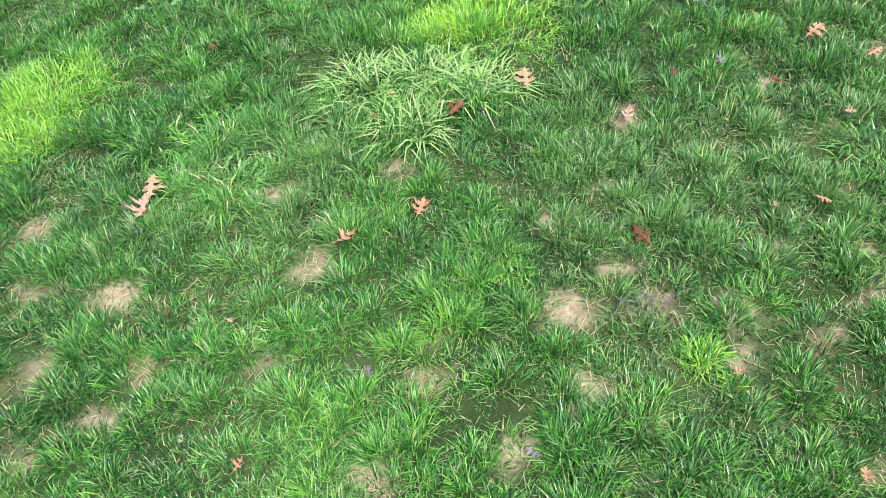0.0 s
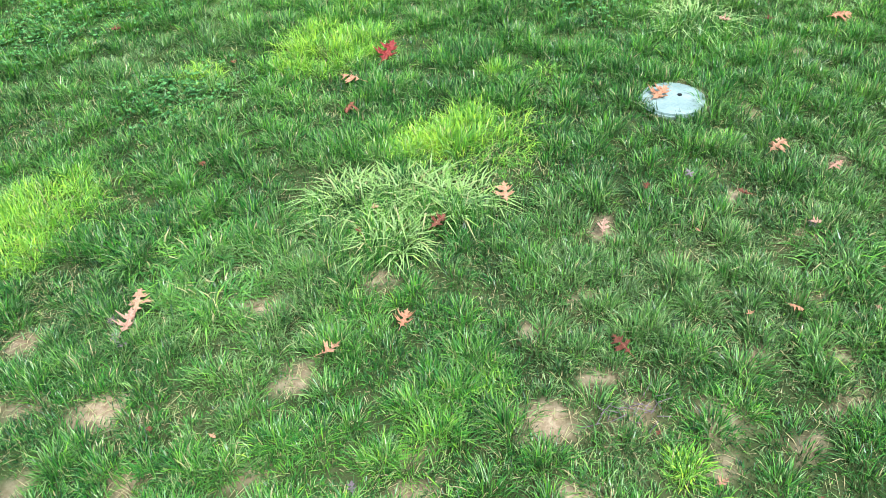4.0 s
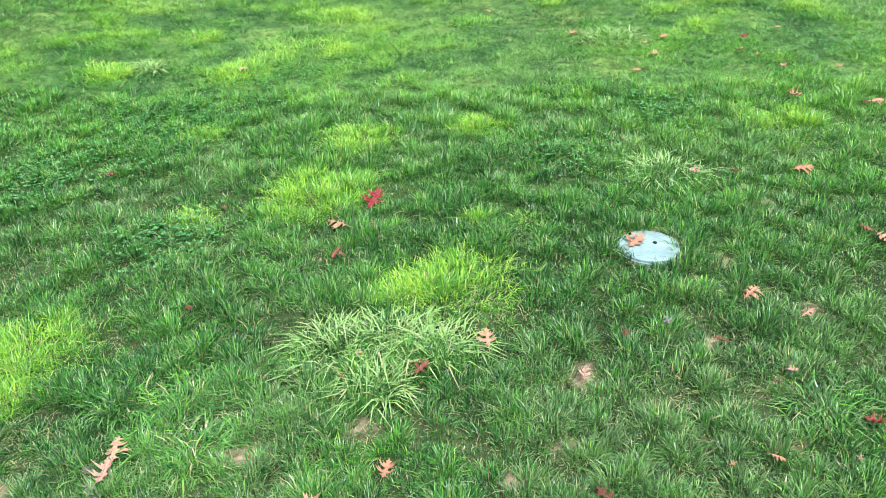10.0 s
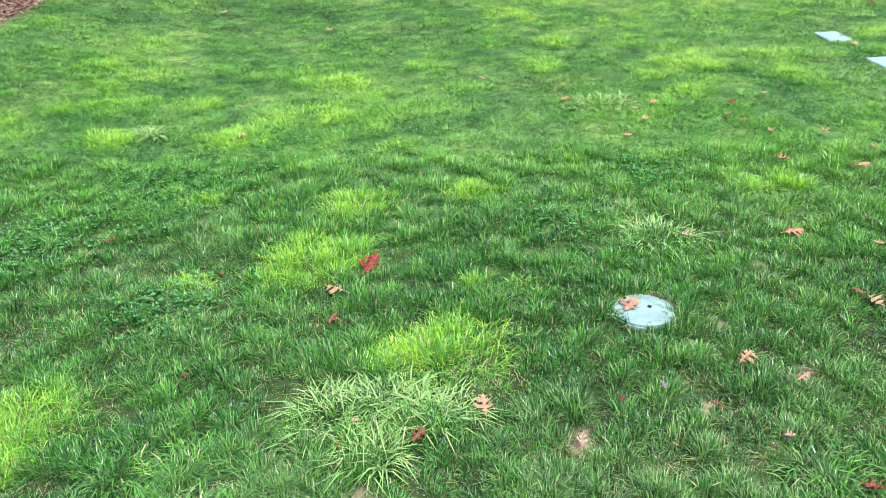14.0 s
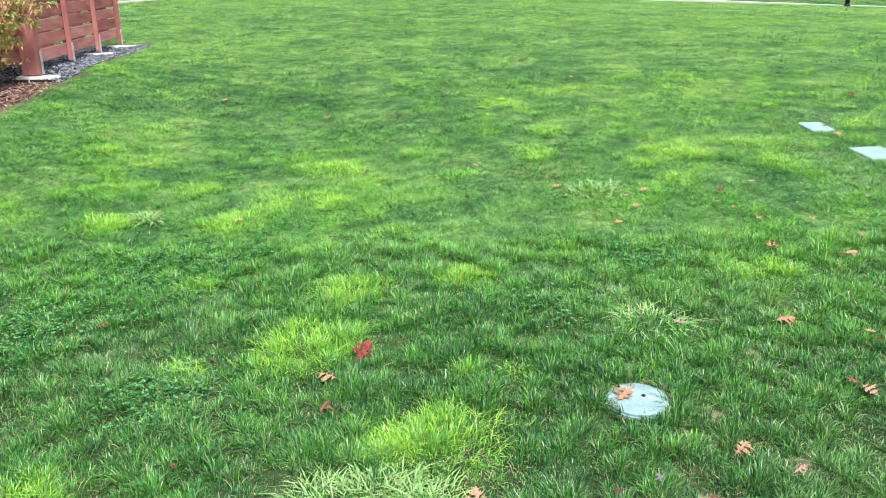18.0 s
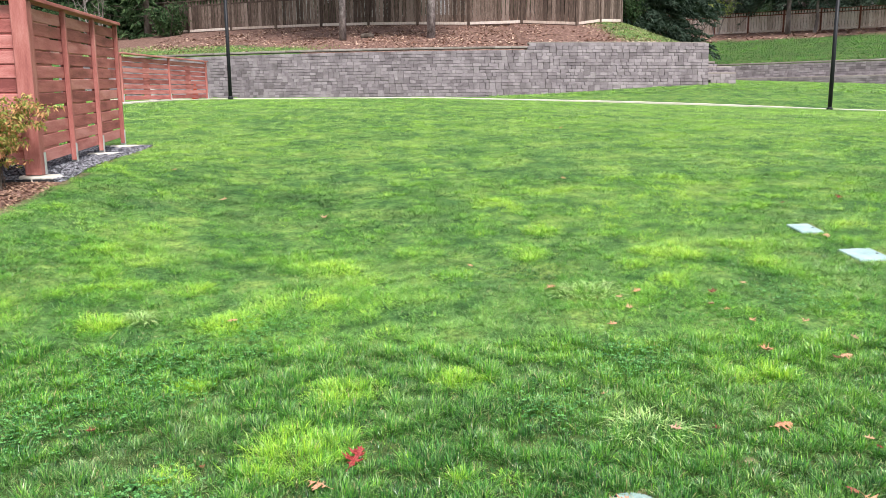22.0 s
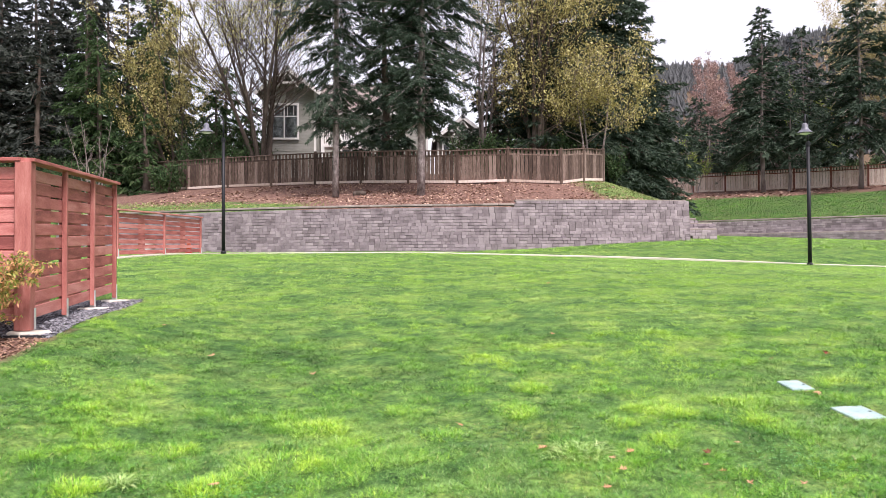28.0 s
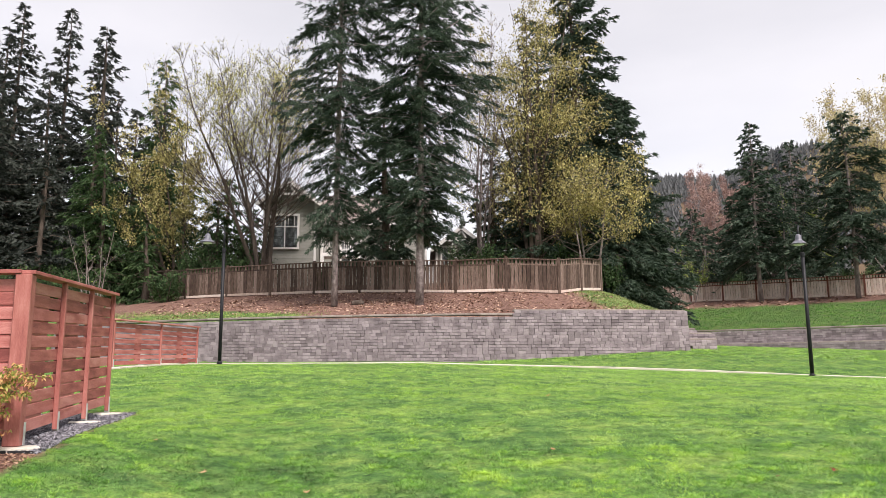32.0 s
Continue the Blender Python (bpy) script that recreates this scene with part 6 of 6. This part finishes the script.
def house(name, label, x, y, z, w, d, eave, ridge, windows, gable_front=True, turn=0, bracket=True):
    """A sided house: clapboards, gable roof with white barge boards, framed windows."""
    ob = thing(name, label, "house", None, pose(x, y, z, 0, 0, turn))
    body = Geo().box((w, d, eave), pose(0, d / 2, eave / 2))
    if gable_front:
        body.put([(-w / 2, 0, eave), (w / 2, 0, eave), (0, 0, ridge), (-w / 2, d, eave), (w / 2, d, eave), (0, d, ridge)], [(0, 1, 2), (5, 4, 3), (0, 2, 5, 3), (2, 1, 4, 5)])
    part("wall", body.mesh("wall", SIDING), ob)
    k = 0.0
    while k < (ridge if gable_front else eave) - 0.15:
        ww = w if k < eave else w * (ridge - k) / (ridge - eave)
        part("clapboard", Geo().box((ww - 0.02, 0.02, 0.15)).mesh("clapboard", SIDING), ob, "", pose(0, -0.008, k + 0.09, -4))
        k += 0.17
    part("corner_board", Geo().box((0.14, 0.05, eave), pose(-w / 2 + 0.07, -0.03, eave / 2)).mesh("corner_board", WHITE_TRIM), ob)
    part("corner_board", Geo().box((0.14, 0.05, eave), pose(w / 2 - 0.07, -0.03, eave / 2)).mesh("corner_board", WHITE_TRIM), ob)
    if gable_front:
        s = math.atan2(ridge - eave, w / 2)
        ln = math.hypot(ridge - eave, w / 2) + 0.6
        for sg in (-1, 1):
            mid = Vector((sg * (w / 4 + 0.12), d / 2 - 0.2, (ridge + eave) / 2 + 0.02))
            part("roof", Geo().box((ln, d + 1.0, 0.12), Matrix.Translation(mid) @ Matrix.Rotation(sg * s, 4, "Y"), 0.01).mesh("roof", ROOFING), ob, "brown-grey shingle roof slope")
            part("barge_board", Geo().box((ln, 0.06, 0.22), Matrix.Translation((mid.x, -0.72, mid.z - 0.10)) @ Matrix.Rotation(sg * s, 4, "Y")).mesh("barge_board", WHITE_TRIM), ob)
            if bracket:
                part("bracket", Geo().tube([((sg * w * 0.18, -0.62, eave + 0.15), 0.06), ((sg * 0.05, -0.62, ridge - 0.25), 0.06)], 6).mesh("bracket", WHITE_TRIM), ob)
        if bracket:
            part("tie_beam", Geo().box((w * 0.6, 0.10, 0.12), pose(0, -0.62, eave + (ridge - eave) * 0.35)).mesh("tie_beam", WHITE_TRIM), ob)
    else:
        part("roof", Geo().put([(-w / 2 - 0.4, -0.5, eave), (w / 2 + 0.4, -0.5, eave), (w / 2 + 0.4, d / 2, ridge), (-w / 2 - 0.4, d / 2, ridge), (w / 2 + 0.4, d + 0.5, eave), (-w / 2 - 0.4, d + 0.5, eave),
                                  (-w / 2 - 0.4, -0.5, eave - 0.12), (w / 2 + 0.4, -0.5, eave - 0.12)], [(0, 1, 2, 3), (3, 2, 4, 5), (6, 7, 1, 0)]).mesh("roof", ROOFING), ob, "brown-grey shingle roof")
        part("fascia", Geo().box((w + 0.8, 0.05, 0.2), pose(0, -0.54, eave - 0.06)).mesh("fascia", WHITE_TRIM), ob)
    for wx, wz, ww, wh in windows:
        window(ob, wx, wz, ww, wh, 0)
    return ob


house("house", "grey-green clapboard house with white trim and gable", -8.3, 49.0, 7.4, 3.4, 9, 5.5, 6.8, [(-0.30, 3.6, 1.60, 2.05)])
house("house", "grey-green house wing with white porch trim", -3.0, 50.5, 7.4, 7.0, 9, 4.4, 7.4, [(-1.5, 2.4, 1.2, 1.6), (1.2, 2.4, 1.2, 1.6)], False)
house("house", "grey house with white-trimmed gables and brown roof", 3.0, 55.0, 7.8, 3.6, 8, 3.1, 4.5, [(-0.9, 2.5, 0.9, 1.3), (0.9, 2.5, 0.9, 1.3)])
house("house", "grey clapboard house glimpsed between firs", 22.5, 82.0, gz(22.5, 82), 8.0, 9, 5.8, 8.4, [(-1.6, 3.9, 1.3, 1.7), (1.6, 3.9, 1.3, 1.7)])
house("house", "pale clapboard house glimpsed between firs", 40.0, 84.0, gz(40, 84), 10.0, 9, 6.0, 9.0, [(-2.6, 4.2, 1.5, 1.7), (0, 4.2, 1.5, 1.7), (2.6, 4.2, 1.5, 1.7)])
balcony = thing("balcony", "white railed balcony on the grey house", "balcony", None, pose(-5.0, 49.6, 7.4))
part("deck", Geo().box((2.4, 1.2, 0.2), pose(0, -0.1, 2.1), 0.01).mesh("deck", WHITE_TRIM), balcony)
part("top_rail", Geo().box((2.4, 0.07, 0.08), pose(0, -0.66, 3.2), 0.005).mesh("top_rail", WHITE_TRIM), balcony)
bal = Geo().box((0.04, 0.04, 0.98), None, 0.004).mesh("baluster", WHITE_TRIM)
for k in range(18):
    part("baluster", bal, balcony, "", pose(-1.15 + k * 0.135, -0.66, 2.69))
for sx in (-1.15, 1.15):
    part("post", Geo().box((0.14, 0.14, 2.1), pose(sx, -0.62, 1.05), 0.006).mesh("post", WHITE_TRIM), balcony)


# ---- retaining walls, block by block ----
def block_mesh(w, h, d, seed):
    """A tumbled block with a rough face and rounded arrises."""
    q = random.Random(seed)
    g = Geo().box((w, d, h), None, min(0.009, h * 0.1))
    g.v = [(v[0] + q.uniform(-0.004, 0.004), v[1] + q.uniform(-0.010, 0.006) * (v[1] < 0), v[2] + q.uniform(-0.003, 0.003)) for v in g.v]
    return g


COURSE = 0.115
SIZES = [(0.15, 1), (0.21, 1), (0.28, 1), (0.23, 1), (0.31, 1), (0.17, 1), (0.26, 1), (0.14, 1), (0.22, 1), (0.29, 1), (0.21, 2)]
BLOCKS = {}
for w, c in SIZES:
    for s in range(3):
        g = block_mesh(w - 0.004, COURSE * c - 0.004, 0.24, s * 7 + c)
        BLOCKS[w, c, s] = (g, g.mesh("stone_block", STONE))


def block_wall(ob, line, z0, z1, near, batter=0.0, rough=False):
    """Courses of blocks of mixed size along the line s -> (x, y, heading); near says which blocks are single parts."""
    length, where = line
    q = random.Random(17)
    rest = Geo()
    nearby = []
    lowest = min(z0(*where(length * k / 20)[:2]) for k in range(21)) - 0.2
    courses = int((max(z1(*where(length * k / 20)[:2]) for k in range(21)) - lowest) / COURSE) + 1
    skip = [[] for _ in range(courses + 2)]
    for c in range(courses):
        z = lowest + c * COURSE
        s = q.uniform(0, 0.2)
        while s < length - 0.1:
            taken = [b for a, b in skip[c] if a - 0.02 <= s < b - 0.01]
            if taken:
                s = max(taken)
                continue
            w, n = q.choice(SIZES)
            nxt = [a for a, b in skip[c] if a > s]
            if nxt and s + w > min(nxt):
                n, w = 1, min(nxt) - s
            elif nxt and min(nxt) - s - w < 0.10:
                w = min(nxt) - s
            if length - s - w < 0.10:
                w = length - s
            if w < 0.02:
                s += 0.02
                continue
            x, y, turn = where(s + w / 2)
            top = z1(x, y)
            if n == 2 and z + 2 * COURSE > top + 0.02:
                n = 1
            if z + n * COURSE > z0(x, y) - 0.08 and z + COURSE * n < top + 0.04:
                key = min((k for k in BLOCKS if k[1] == n), key=lambda k: abs(k[0] - w) + (k[2] != q.randrange(3)) * 0.001)
                g, me = BLOCKS[key]
                cz = z + COURSE * n / 2
                back = batter * (cz - z0(x, y)) + q.uniform(-0.006, 0.010)
                m = pose(x, y, cz, 0, 0, turn) @ Matrix.Translation((0, back, 0)) @ Matrix.Diagonal((w / key[0], 1, 1, 1))
                if near(x, y) and len(nearby) < 300:
                    nearby.append((me, m))
                else:
                    h2 = key[1] * COURSE - 0.006
                    if rough:
                        rest.put([m @ Vector(v) for v in g.v], g.f)
                    else:
                        rest.box((key[0] - 0.008, 0.24, h2 - 0.005), m @ Matrix.Translation((0, q.uniform(-0.006, 0.004), 0)))
                if n == 2:
                    skip[c + 1].append((s, s + w))
            s += w
    # backing strip whose dark colour stands in for shade between blocks
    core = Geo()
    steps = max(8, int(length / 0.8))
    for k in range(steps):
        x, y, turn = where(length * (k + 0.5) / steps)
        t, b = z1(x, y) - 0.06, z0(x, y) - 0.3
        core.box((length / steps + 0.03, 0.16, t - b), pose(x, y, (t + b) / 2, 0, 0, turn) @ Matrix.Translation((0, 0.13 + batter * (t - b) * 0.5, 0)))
    part("core", core.mesh("core", JOINT_SHADE), ob, "fill behind the blocks, coloured dark as joint shade")
    if rest.v:
        tagged(part("stone_blocks", rest.mesh("stone_blocks", STONE_REST), ob), kind="stuff")
    for me, m in nearby:
        part("stone_block", me, ob, "", m)
    cap = Geo().box((0.60, 0.32, 0.075), None, 0.012).mesh("cap_stone", CAP)
    s = 0.3
    while s < length:
        x, y, turn = where(s)
        part("cap_stone", cap, ob, "", pose(x, y, z1(x, y) + 0.03, q.uniform(-0.5, 0.5), 0, turn) @ Matrix.Translation((0, 0.06 + batter * 1.6, 0)))
        s += 0.605


def curve_line(f, x0, x1):
    """Arc length along y = f(x)."""
    xx = np.linspace(x0, x1, 400)
    yy = f(xx)
    acc = np.concatenate(([0], np.cumsum(np.hypot(np.diff(xx), np.diff(yy)))))

    def where(s):
        x = float(np.interp(s, acc, xx))
        y = float(f(x))
        return x, y, math.degrees(math.atan2(float(f(x + 0.05)) - float(f(x - 0.05)), 0.1))

    return float(acc[-1]), where


def straight(ax, ay, bx, by):
    L = math.hypot(bx - ax, by - ay)
    turn = math.degrees(math.atan2(by - ay, bx - ax))
    return L, lambda s: (ax + (bx - ax) * s / L, ay + (by - ay) * s / L, turn)


wall_a = thing("retaining_wall", "long grey-brown tumbled block retaining wall with cap stones", "retaining wall", kind="structure")
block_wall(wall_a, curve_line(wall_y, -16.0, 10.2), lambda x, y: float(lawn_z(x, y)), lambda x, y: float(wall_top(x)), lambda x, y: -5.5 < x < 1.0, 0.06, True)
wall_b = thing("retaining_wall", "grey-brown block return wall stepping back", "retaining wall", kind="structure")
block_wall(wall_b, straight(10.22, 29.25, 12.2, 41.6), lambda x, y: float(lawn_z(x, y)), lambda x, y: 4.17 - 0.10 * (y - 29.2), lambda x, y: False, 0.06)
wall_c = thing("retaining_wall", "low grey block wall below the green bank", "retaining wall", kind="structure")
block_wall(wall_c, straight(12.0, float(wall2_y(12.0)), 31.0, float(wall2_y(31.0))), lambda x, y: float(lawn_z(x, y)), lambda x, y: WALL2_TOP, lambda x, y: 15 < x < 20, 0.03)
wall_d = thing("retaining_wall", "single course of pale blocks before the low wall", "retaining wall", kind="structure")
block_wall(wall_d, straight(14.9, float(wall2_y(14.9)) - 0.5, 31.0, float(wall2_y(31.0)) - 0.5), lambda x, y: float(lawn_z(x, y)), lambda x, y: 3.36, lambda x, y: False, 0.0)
for ax, bx, y, top, label in ((10.42, 11.60, 30.0, 3.13, "lowest step of the block wall with a pale cap"), (10.42, 11.75, 30.5, 3.38, "middle step of the block wall"), (10.55, 11.20, 31.0, 3.60, "top step of the block wall against the long wall")):
    step = thing("retaining_wall", label, "retaining wall", kind="structure")
    block_wall(step, straight(ax, y, bx, y + 0.05), lambda x, yy: float(lawn_z(x, yy)), lambda x, yy: top, lambda x, yy: True, 0.02)
